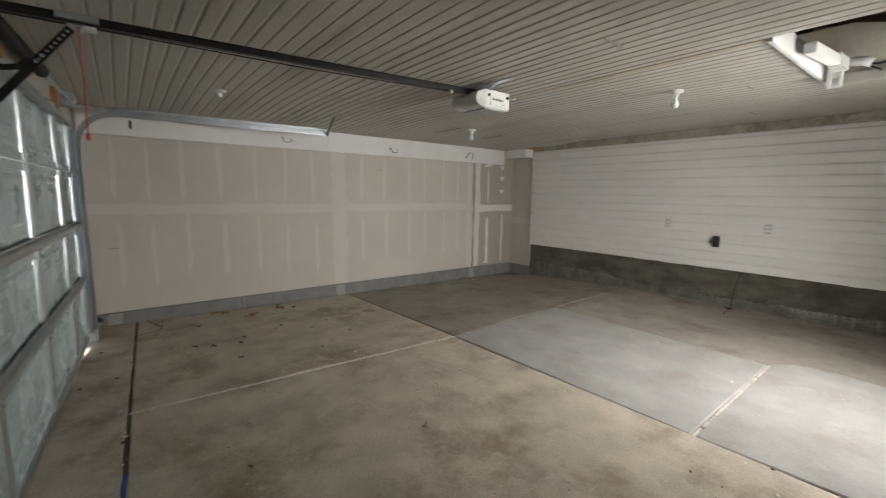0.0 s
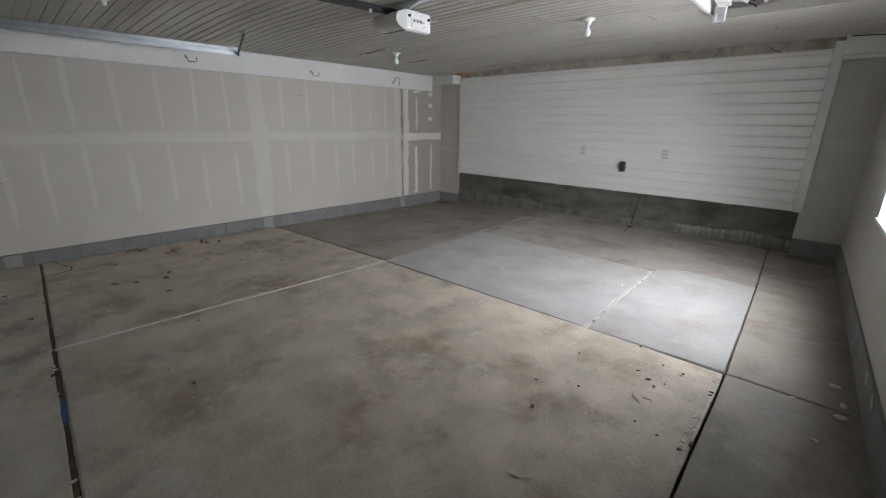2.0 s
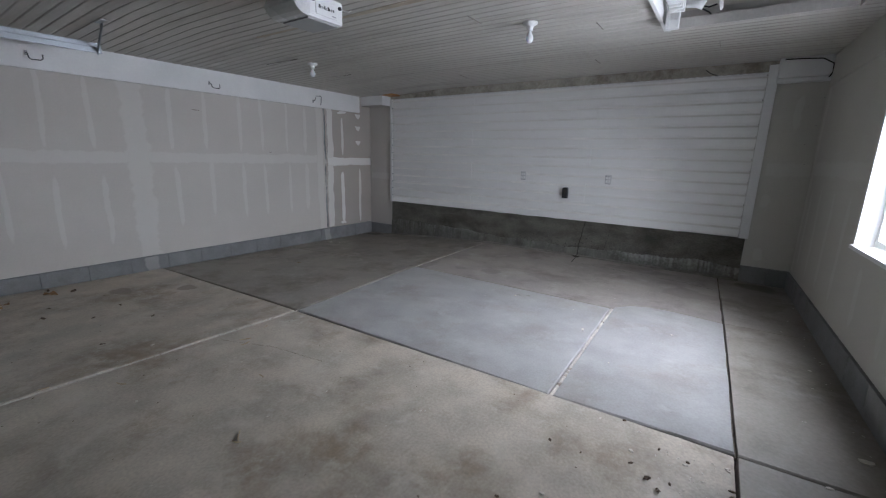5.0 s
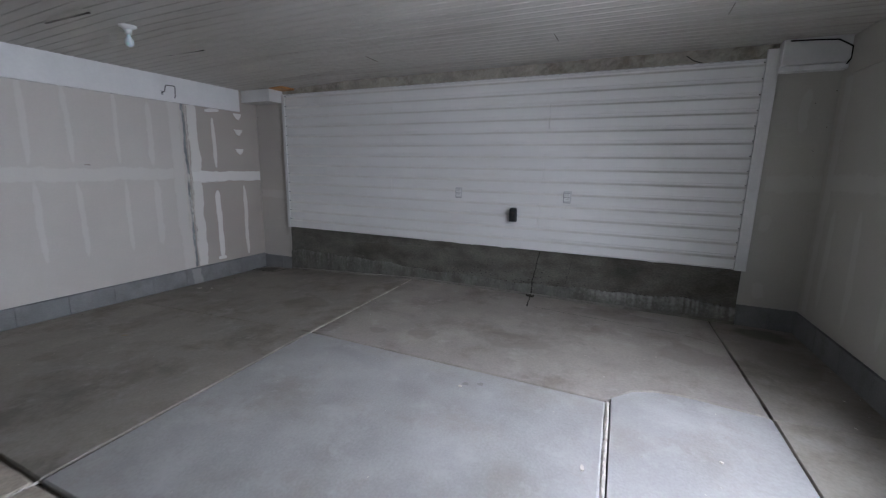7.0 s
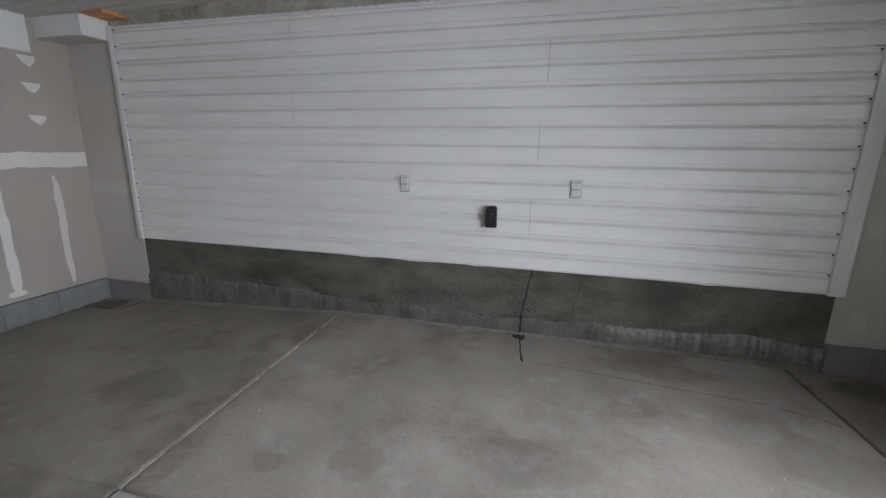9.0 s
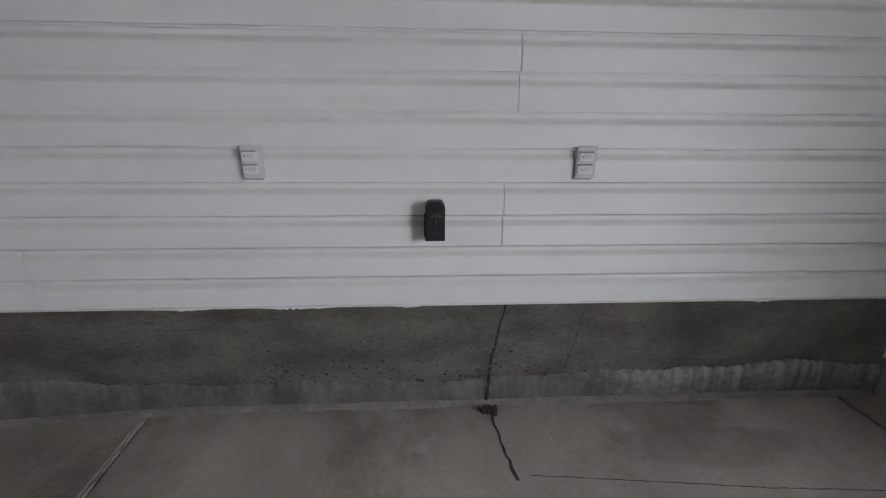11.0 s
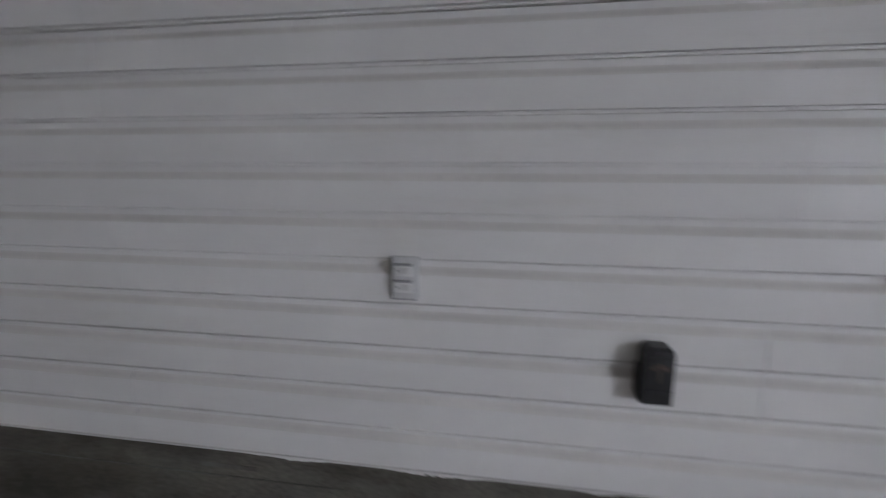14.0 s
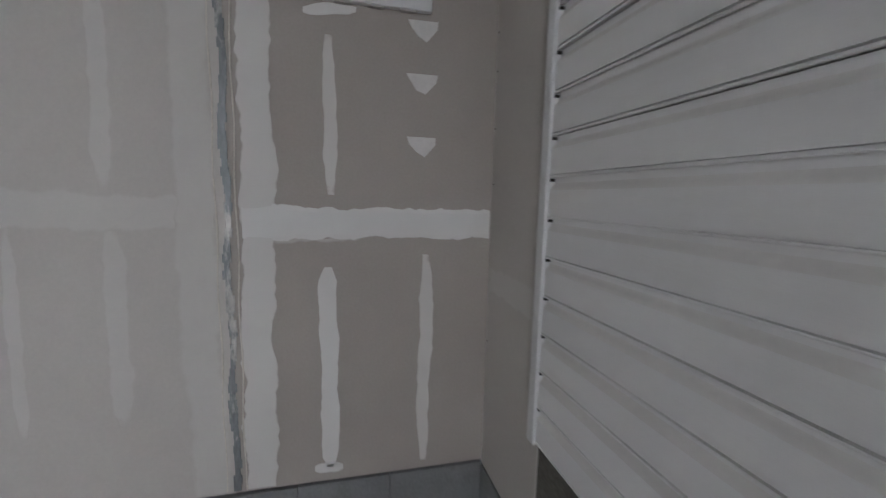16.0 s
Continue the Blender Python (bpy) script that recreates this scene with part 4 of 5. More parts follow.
for j, (y, off) in enumerate(((6.068, 0.0), (6.142, 0.0))):
    bm = bmesh.new()
    tube(bm, [(XW + 0.002, y + 0.004 * math.sin(q * 1.3 + j), 0.07 + q * 0.101) for q in range(21)], 0.0035, 5)
    part("compound_ridge", bm, M_CHIP, wall_w)
smear("joint_compound", (XW, 6.16, 1.205), (0, 0, 1), (0, 1, 0), 1.03, 0.125, M_MUD_THICK, wall_w, 230, (1, 0, 0), taper=0.0, wander=0.03, proud=0.0034)
smear("joint_compound", (XW, 6.20, 1.15), (0, 0, 1), (0, 1, 0), 0.45, 0.09, M_MUD_RAW, wall_w, 231, (1, 0, 0), taper=0.5, proud=0.0016)
smear("compound", (XW, 6.485, 0.12), (0, 1, 0), (0, 0, 1), 0.90, 0.072, M_MUD_THICK, wall_w, 240, (1, 0, 0), taper=0.15, wander=0.05)
smear("compound", (XW, 6.50, 1.32), (0, 1, 0), (0, 0, 1), 0.62, 0.055, M_MUD, wall_w, 241, (1, 0, 0), taper=0.5, wander=0.07)
smear("compound", (XW, 6.90, 0.10), (0, 1, 0), (0, 0, 1), 0.97, 0.062, M_MUD, wall_w, 242, (1, 0, 0), taper=0.35, wander=0.07)
smear("compound_dab", (XW, 6.42, 0.125), (0, 0, 1), (0, 1, 0), 0.12, 0.05, M_MUD_THICK, wall_w, 243, (1, 0, 0), taper=0.4)
smear("compound_dab", (XW, 6.40, 2.02), (0, 0, 1), (0, 1, 0.12), 0.20, 0.045, M_MUD_THICK, wall_w, 244, (1, 0, 0), taper=0.4)
for i, z in enumerate((1.99, 1.78, 1.525)):
    bm = bmesh.new()
    rnd = random.Random(i)
    pts = [(6.80, z + 0.04), (6.93, z + 0.045), (6.925, z + 0.012), (6.88, z - 0.038), (6.845, z - 0.02), (6.815, z + 0.012)]
    prism(bm, [(y + 0.008 * rnd.random(), zz + 0.006 * rnd.random()) for y, zz in pts], 0, XW - 0.001, XW + 0.0028)
    part("compound_dab", bm, material("compound_dab", (0.70, 0.685, 0.65), 0.85, var=0.06, scale=14, fine=70, bump=0.2), wall_w)
smear("seam_compound", (XW + 0.02, YN - 0.004, 0.95), (0, 0, 1), (1, 0, 0), 0.45, 0.13, M_MUD_FAINT, wall_n, 250, (0, -1, 0), taper=0.0, wander=0.03)
smear("seam_compound", (0.62, YN - 0.004, 1.28), (0, 0, 1), (1, 0, 0), 0.40, 0.16, M_MUD_EAST, wall_n, 251, (0, -1, 0), taper=0.0, wander=0.03)
smear("compound", (0.66, YN - 0.004, 0.85), (1, 0, 0), (0, 0, 1), 0.16, 0.09, M_MUD_EAST, wall_n, 252, (0, -1, 0))
smear("compound", (0.70, YN - 0.004, 0.24), (1, 0, 0), (0, 0, 1), 0.16, 0.10, M_MUD_EAST, wall_n, 253, (0, -1, 0))
smear("compound", (0.80, YN - 0.004, 1.70), (1, 0, 0), (0, 0, 1), 0.35, 0.08, M_MUD_EAST, wall_n, 254, (0, -1, 0))
smear("seam_compound", (0, -1.88, 1.30), (0, 0, 1), (0, 1, 0), 1.80, 0.15, M_MUD_EAST, wall_e, 260, (-1, 0, 0), taper=0.0, wander=0.02)
for i, y in enumerate((-0.30, -0.72, -1.15, -1.62, -2.2, -2.75, -3.5)):
    smear("compound", (0, y, 0.28), (0, 1, 0), (0, 0, 1), 0.85 if y > -1.9 else 0.42, 0.09, M_MUD_EAST, wall_e, 270 + i, (-1, 0, 0))
smear("corner_compound", (0, -0.10, 0.2), (0, 1, 0), (0, 0, 1), 1.9, 0.12, M_MUD_EAST, wall_e, 290, (-1, 0, 0), taper=0.0)
for i, (x, z) in enumerate(((0.93, 1.34), (0.90, 1.55), (0.96, 1.74), (0.98, 2.02), (0.86, 1.93))):
    part("nail_mark", B((x, YN - 0.0055, z), (x + 0.008, YN - 0.0035, z + 0.004)), M_CRACK, wall_n)
for i, z in enumerate((0.66, 0.95, 1.38, 1.62, 1.86, 2.02)):
    part("nail_mark", B((-5.395, YN - 0.0055, z), (-5.388, YN - 0.0035, z + 0.006)), M_CRACK, wall_n)
for y, z, l in ((0.62, 0.80, 0.09), (4.02, 1.83, 0.09), (5.05, 1.33, 0.05)):
    part("scuff", B((XW, y, z), (XW + 0.0012, y + l, z + 0.005)), M_LEAF2, wall_w)

# ---- stem wall relief ----
def foot_top(x):
    """Height of the ragged upper edge of the rough foot of the stem wall."""
    return 0.092 + min(0.055, 0.016 * (x + 1.9) ** 2) - 0.09 * max(0.0, x - 0.1) + 0.008 * math.sin(x * 5.3) + 0.006 * math.sin(x * 13.1)


bm = bmesh.new()
rnd = random.Random(11)
n = 300
prev = None
bloom = bm.verts.layers.float.new("body")
for i in range(n + 1):
    x = -4.87 + 5.42 * i / n
    fz = floor_z(x, 7.15)
    top = foot_top(x) + 0.012 * rnd.random()
    d = 0.010 + 0.004 * rnd.random()
    row = [bm.verts.new((x, YN + 0.001, top + 0.012)), bm.verts.new((x, YN - d * 0.75, top)), bm.verts.new((x, YN - d - 0.004, top - 0.03)), bm.verts.new((x, YN - d - 0.008, fz + 0.02)), bm.verts.new((x, YN - d - 0.03, fz - 0.02))]
    lime = (0.30 + 0.62 * rnd.random()) * min(1.0, (x + 1.15) * 1.6) if x > -1.15 else 0.5 * rnd.random() if x < -3.3 else 0.28 * rnd.random()
    for v, f in zip(row, (0.75, 1.0, 0.95, 0.30, 0.15)):
        v[bloom] = lime * f
    if prev:
        for a in range(4):
            bm.faces.new((prev[a], prev[a + 1], row[a + 1], row[a]))
    prev = row
part("lime_ledge", bm, M_LIME, wall_n, "paler rough band along the foot of the stem wall")
bm = bmesh.new()
for i in range(420):
    band = rnd.random()
    x = rnd.uniform(-4.8, 0.4) if band < 0.55 else rnd.gauss(-1.7, 0.45)
    z = foot_top(x) + 0.012 + 0.045 * rnd.random() ** 2 if band < 0.55 else rnd.uniform(0.13, 0.38)
    s = rnd.uniform(0.003, 0.010)
    v = [bm.verts.new((x + s * rnd.uniform(-1.4, 1.4), YN - rnd.uniform(0.0, 0.006), z + s * rnd.uniform(-1, 1))) for _ in range(4)]
    t = bm.verts.new((x, YN - 0.007, z))
    b = bm.verts.new((x, YN + 0.004, z))
    for a in range(4):
        bm.faces.new((v[a], v[(a + 1) % 4], t))
        bm.faces.new((v[(a + 1) % 4], v[a], b))
pits = part("loose_aggregate", bm, M_LEDGE, wall_n)
pits["kind"] = "stuff"
bm = bmesh.new()
for i in range(320):
    x = rnd.uniform(-4.8, 0.45) if i < 200 else rnd.gauss(-1.75, 0.5)
    z = foot_top(x) + rnd.uniform(0.004, 0.022) if i < 200 else foot_top(x) + abs(rnd.gauss(0, 0.09))
    w, h = rnd.uniform(0.003, 0.012), rnd.uniform(0.002, 0.006)
    ring = [bm.verts.new((x + w * rnd.uniform(0.6, 1.1) * math.cos(k * 1.0472), YN - 0.0026, z + h * rnd.uniform(0.6, 1.1) * math.sin(k * 1.0472))) for k in range(6)]
    bm.faces.new(ring)
holes = part("pit_holes", bm, M_CRACK, wall_n, "dark pits in the concrete")
holes["kind"] = "stuff"
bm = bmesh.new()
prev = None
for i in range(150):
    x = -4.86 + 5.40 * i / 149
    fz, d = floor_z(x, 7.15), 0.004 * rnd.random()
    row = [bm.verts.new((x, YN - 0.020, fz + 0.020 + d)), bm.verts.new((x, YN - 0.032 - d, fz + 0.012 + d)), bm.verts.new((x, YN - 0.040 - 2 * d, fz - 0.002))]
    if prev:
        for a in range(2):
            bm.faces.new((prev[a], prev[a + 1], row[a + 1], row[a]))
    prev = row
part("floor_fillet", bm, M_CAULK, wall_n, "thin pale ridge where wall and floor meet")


def crack(pts, w, parent, off, name="crack"):
    """A dark crack along points, wavering a little; off: the way out of its surface."""
    bm = bmesh.new()
    rnd = random.Random(len(pts) * 7 + int(abs(pts[0][0]) * 100))
    off = Vector(off)
    line = []
    for a, b in zip(pts, pts[1:]):
        a, b = Vector(a), Vector(b)
        m = max(2, int((b - a).length / 0.03))
        for i in range(m):
            line.append(a.lerp(b, i / m))
    line.append(Vector(pts[-1]))
    prev = None
    for i, p in enumerate(line):
        d = (line[min(i + 1, len(line) - 1)] - line[max(i - 1, 0)]).normalized()
        s = d.cross(off).normalized()
        p = p + s * (rnd.random() - 0.5) * w * 0.8
        q = w * (0.55 + 0.7 * rnd.random()) / 2
        row = (bm.verts.new(p - s * q + off * 0.0022), bm.verts.new(p + s * q + off * 0.0022))
        if prev:
            bm.faces.new((prev[0], prev[1], row[1], row[0]))
        prev = row
    return part(name, bm, M_CRACK, parent)


crack([(-1.285, YN, 0.49), (-1.30, YN, 0.40), (-1.325, YN, 0.27), (-1.34, YN, 0.18)], 0.012, wall_n, (0, -1, 0))
crack([(-1.34, YN - 0.018, 0.18), (-1.35, YN - 0.022, 0.00)], 0.014, wall_n, (0, -1, 0))
crack([(-1.30, YN, 0.40), (-1.312, YN, 0.30), (-1.335, YN, 0.20)], 0.003, wall_n, (0, -1, 0))
crack([(-0.93, YN, 0.49), (-0.96, YN, 0.30), (-0.99, YN, 0.17)], 0.003, wall_n, (0, -1, 0))
part("trowel_line", B((-3.9, YN - 0.003, 0.385), (-2.45, YN, 0.389)), M_LEDGE, wall_n)
part("trowel_smear", B((-2.95, YN - 0.002, 0.415), (-2.75, YN, 0.43), 0.0008), M_LEDGE, wall_n)

# ---- siding trim, band above it ----
part("j_channel", B((-4.885, YN - 0.041, SID0 - 0.012), (-4.838, YN, 2.30), 0.004), M_TRIM, wall_n, "narrow white corner trim")
part("corner_trim", B((0.485, YN - 0.041, SID0 - 0.012), (0.575, YN, 2.37), 0.004), M_TRIM, wall_n, "broad white corner trim")
part("top_channel", B((-4.838, YN - 0.030, 2.278), (0.485, YN - 0.004, 2.300), 0.003), M_TRIM, wall_n)
bm = bmesh.new()
for i in range(70):
    x = -4.80 + i * 0.075
    box(bm, (x, YN - 0.031, 2.293), (x + 0.035, YN - 0.018, 2.303))
part("nailing_slots", bm, M_GREYTRIM, wall_n)
bm = bmesh.new()
rnd = random.Random(21)
n = 150
grid = [[bm.verts.new((-4.94 + 5.52 * i / n, YN - 0.004 - 0.012 * rnd.random(), 2.285 + 0.135 * j / 4)) for j in range(5)] for i in range(n + 1)]
for i in range(n):
    for j in range(4):
        bm.faces.new((grid[i][j], grid[i + 1][j], grid[i + 1][j + 1], grid[i][j + 1]))
part("plaster_band", bm, M_BAND, wall_n, "rough beige plaster band above the siding")
crack([(0.02, YN - 0.018, 2.30), (-0.05, YN - 0.018, 2.33), (-0.10, YN - 0.018, 2.375)], 0.010, wall_n, (0, -1, 0))
for x, l in ((-2.75, 0.26), (-2.30, 0.30), (-1.75, 0.10), (-0.25, 0.16)):
    bm = bmesh.new()
    for k in range(int(l / 0.014)):
        deep = 0.002 + 0.009 * rnd.random() * math.sin(3.1 * (k + 0.5) * 0.014 / l)
        box(bm, (x + k * 0.014, YN - 0.0305, SID0 - 0.003 - deep), (x + k * 0.014 + 0.0142, YN - 0.0275, SID0 + 0.002), 0.001)
    part("torn_edge", bm, M_SIDING, wall_n)

# ---- siding courses ----
def course(z, xa, xb, lift):
    """One length of double-lap vinyl siding with rolled coves."""
    out = [(0.0, z)]
    for a in (0.0, LAP):
        out += [(0.006, z + a + 0.0025), (0.0250, z + a - 0.0045), (0.0275, z + a - 0.002), (0.0275, z + a + 0.0012), (0.0150, z + a + 0.0018), (0.0150, z + a + 0.0062), (0.0268, z + a + 0.0068), (0.0250, z + a + 0.082)]
        out += [(0.0250 - 0.0160 * 0.5 * (1 - math.cos(q * 3.14159 / 9)), z + a + 0.082 + 0.028 * q / 9) for q in range(1, 10)]
        out += [(0.0080, z + a + 0.1242)]
    out += [(0.0, z + 2 * LAP - 0.001)]
    bm = bmesh.new()
    prism(bm, [(YN - 0.004 - p - lift, q) for p, q in out], 0, xa, xb)
    ob = part("siding_panel", bm, M_SIDING, wall_n)
    ob.data.materials.append(M_DUST_SHADE)
    # upward cove faces carry painted shade along with a little dust
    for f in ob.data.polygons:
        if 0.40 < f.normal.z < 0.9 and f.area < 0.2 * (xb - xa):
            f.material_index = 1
    return ob


for c in range(7):
    z = SID0 + c * 2 * LAP
    seam = (-3.15, -1.325, -3.155, -1.295, -3.16, -1.265, -3.15)[c]
    course(z, -4.835, seam - 0.0014, 0.0008)
    course(z, seam + 0.0022, 0.482, 0.0)
    for a in (0, 1):
        for x in (-4.840, 0.470):
            part("end_gap", B((x + 0.004, YN - 0.030, z + a * LAP + 0.112), (x + 0.008, YN - 0.014, z + a * LAP + 0.121)), M_CRACK, wall_n)

# ---- concrete blocks of the curbs ----
rnd = random.Random(31)
y = -0.05
while y < 6.95:
    w = 0.40 if y < 6.7 else 7.19 - y
    part("block", B((XW - 0.10, y, -0.36), (XW + 0.012 + 0.003 * rnd.random(), y + w - 0.003, 0.054), 0.004), M_BLOCK, wall_w)
    y += w
for a, b in ((-5.40, -5.05), (-5.045, -4.875)):
    part("block", B((a, YN - 0.012, -0.36), (b, YN + 0.1, 0.040), 0.006), M_BLOCK, wall_n)
for a, b in ((0.56, 0.80), (0.805, 1.03)):
    part("block", B((a, YN - 0.020, -0.36), (b, YN + 0.1, 0.166), 0.006), M_BLOCK, wall_n)
y = -0.02
while y > -7.2:
    part("block", B((-0.014 - 0.003 * rnd.random(), y - 0.397, -0.36), (0.10, y, 0.164), 0.004), M_BLOCK, wall_e)
    y -= 0.40
for yy in (3.37, 6.09, 0.60):
    smear("mortar_patch", (XW + 0.016, yy, -0.16), (0, 1, 0), (0, 0, 1), 0.21, 0.15, M_MORTAR, wall_w, int(yy * 50), (1, 0, 0), taper=0.0)

# ---- floor slabs ----
def slab(corners, mat, gaps, seed, label="", south=None, north=None):
    """A cast slab with worn edges between four corners (from the south-west, anticlockwise), set back by a gap along each side."""
    rnd = random.Random(seed)
    c = [Vector((x, y, 0)) for x, y in corners]
    ins = []
    for i in range(4):
        p, q, r = c[i - 1], c[i], c[(i + 1) % 4]
        d1, d2 = (q - p).normalized(), (r - q).normalized()
        n1, n2 = Vector((-d1.y, d1.x, 0)), Vector((-d2.y, d2.x, 0))
        ins.append(q + n1 * gaps[i - 1] + n2 * gaps[i])
    nu = max(3, int((ins[1] - ins[0]).length / 0.12))
    nv = max(3, int((ins[3] - ins[0]).length / 0.12))
    us = [0.0, 0.004] + [i / nu for i in range(1, nu)] + [0.996, 1.0]
    vs = [0.0, 0.004] + [i / nv for i in range(1, nv)] + [0.996, 1.0]
    verts, faces = [], []
    for b, v in enumerate(vs):
        for a, u in enumerate(us):
            p = ins[0].lerp(ins[1], u).lerp(ins[3].lerp(ins[2], u), v)
            if south:
                p.y += (south(p.x) + gaps[0] - (ins[0].y + (ins[1].y - ins[0].y) * u)) * (1 - v)
            if north:
                p.y += (north(p.x) - gaps[2] - (ins[3].y + (ins[2].y - ins[3].y) * u)) * v
            rim = a in (0, len(us) - 1) or b in (0, len(vs) - 1)
            z = floor_z(p.x, p.y)
            if rim:
                p = p + Vector((rnd.uniform(-0.0035, 0.0035), rnd.uniform(-0.0035, 0.0035), 0))
                z -= 0.006 + 0.004 * rnd.random()
            verts.append((p.x, p.y, z))
    w = len(us)
    for b in range(len(vs) - 1):
        for a in range(w - 1):
            i = b * w + a
            faces.append((i, i + 1, i + w + 1, i + w))
    rim = [a for a in range(w)] + [b * w + w - 1 for b in range(1, len(vs))] + [(len(vs) - 1) * w + a for a in range(w - 2, -1, -1)] + [b * w for b in range(len(vs) - 2, 0, -1)]
    base = len(verts)
    verts += [(verts[i][0], verts[i][1], -0.30) for i in rim]
    m = len(rim)
    for i in range(m):
        faces.append((rim[i], base + i, base + (i + 1) % m, rim[(i + 1) % m]))
    me = bpy.data.meshes.new("slab")
    me.from_pydata(verts, [], faces)
    me.materials.append(mat)
    ob = new("slab", me)
    ob.parent = floor
    if label:
        ob["label"] = label
    return ob


P = {"a": (-2.67, 3.43), "b": (-2.765, 0.69), "c": (-0.385, 3.475), "d": (-0.435, 5.235), "e": (0.515, 3.53), "f": (-2.785, 5.262), "g": (0.440, 5.47), "h": (-2.86, 7.19), "i": (0.355, 7.19),
     "j": (0.56, 0.55), "wa": (-5.40, 3.47), "wb": (-5.40, 0.80), "wf": (-5.40, 5.25), "wn": (-5.40, 7.19), "ea": (1.16, 3.56), "eg": (1.085, 5.52), "en": (1.0, 7.19), "es": (1.30, 0.52),
     "ws": (-5.40, -0.15), "bs": (-2.80, -0.15), "js": (0.60, -0.15), "ess": (1.33, -0.15)}


def S(names, mat, gaps, seed, label="", south=None, north=None):
    slab([P[k] for k in names.split()], mat, gaps, seed, label, south, north)


def cast_edge(x):
    """The north edge of the pale slabs: straight, then bulging out in an arc."""
    if x < -0.435:
        return 5.262 - 0.0115 * (x + 2.785)
    s = min(1.0, (x + 0.435) / 0.885)
    return 5.235 + 0.235 * s + 0.20 * math.sin(math.pi * s ** 0.62) * (1 - 0.25 * s)


S("ws bs b wb", M_SLAB_BROWN, (0, 0.003, 0.010, 0), 1)
S("bs js j b", M_SLAB_BROWN, (0, 0.003, 0.012, 0.003), 2)
S("js ess es j", M_SLAB_DARK, (0, 0, 0.012, 0.003), 3)
S("wb b a wa", M_SLAB_BROWN, (0.009, 0.007, 0.007, 0.028), 4, "brown-stained concrete slab")
S("wa a f wf", M_SLAB_DARK, (0.009, 0.004, 0.003, 0.028), 5)
S("wf f h wn", M_SLAB_DARK, (0.004, 0.008, 0, 0.028), 6)
S("b j e a", M_SLAB_BROWN, (0.012, 0.009, 0.011, 0.007), 7, "brown-stained concrete slab")
S("a c d f", M_SLAB_LIGHT, (0.012, 0.014, 0.005, 0.004), 8, "newer pale grey concrete slab")
S("c e g d", M_SLAB_LIGHT, (0.011, 0.006, 0.003, 0.014), 9, "newer pale grey concrete slab", north=cast_edge)
S("f g i h", M_SLAB_GREY, (0.005, 0.009, 0, 0.008), 11, south=cast_edge)
# east strip coloured darker to stand in for shade below the window sill
S("j es ea e", M_SLAB_DARK, (0.012, 0.012, 0.004, 0.007), 12)
S("e ea eg g", M_SLAB_DARK, (0.004, 0.012, 0.003, 0.006), 13)
S("g eg en i", M_SLAB_DARK, (0.003, 0.012, 0, 0.005), 14)


def fill(p, q, w, mat, low, name):
    """A strip of filler in a joint, crumbly on top."""
    p, q = Vector((*P[p], 0)), Vector((*P[q], 0))
    d = (q - p).normalized()
    s = Vector((d.y, -d.x, 0))
    rnd = random.Random(int(w * 1e4) + len(name))
    n = int((q - p).length / 0.025)
    bm = bmesh.new()
    prev = None
    for i in range(n + 1):
        c = p.lerp(q, i / n)
        z = floor_z(c.x, c.y) - low
        row = [bm.verts.new(c + s * k * w / 2 + Vector((0, 0, z + (rnd.uniform(-0.004, 0.003) if abs(k) < 1 else -0.008)))) for k in (-1, -0.4, 0.3, 1)]
        if prev:
            for k in range(3):
                bm.faces.new((prev[k], prev[k + 1], row[k + 1], row[k]))
        prev = row
    part(name, bm, mat, floor)


fill("c", "d", 0.024, M_FILLER, 0.002, "joint_filler")
fill("b", "a", 0.016, M_FILLER, 0.000, "joint_filler")
fill("f", "h", 0.011, M_FILLER, 0.003, "joint_filler")
fill("e", "i", 0.022, M_SOIL, 0.014, "joint_dirt")
fill("a", "e", 0.022, M_GRIME, 0.020, "joint_dirt")
fill("b", "j", 0.034, M_SOIL, 0.009, "joint_dirt")
fill("wb", "b", 0.034, M_SOIL, 0.009, "joint_dirt")


def on_floor(pts):
    return [(x, y, floor_z(x, y)) for x, y in pts]


crack(on_floor([(-1.345, 7.15), (-1.328, 7.01), (-1.315, 6.88), (-1.29, 6.76)]), 0.013, floor, (0, 0, 1))
crack(on_floor([(-1.24, 6.78), (-0.85, 6.74), (-0.39, 6.69), (0.05, 6.66), (0.34, 6.55)]), 0.004, floor, (0, 0, 1))
crack(on_floor([(-1.75, 2.95), (-2.2, 2.88), (-2.6, 2.72)]), 0.0025, floor, (0, 0, 1))
for line in ([(-5.38, 6.925), (-5.15, 6.915), (-4.925, 6.912)], [(-4.932, 6.915), (-4.928, 7.05), (-4.93, 7.17)], [(-5.375, 6.93), (-5.385, 7.17)]):
    crack(on_floor(line), 0.013, floor, (0, 0, 1), "slab_joint")
crack(on_floor([(-4.72, 0.77), (-4.86, 1.0), (-4.98, 1.02), (-5.2, 0.94), (-5.38, 0.90)]), 0.014, floor, (0, 0, 1))


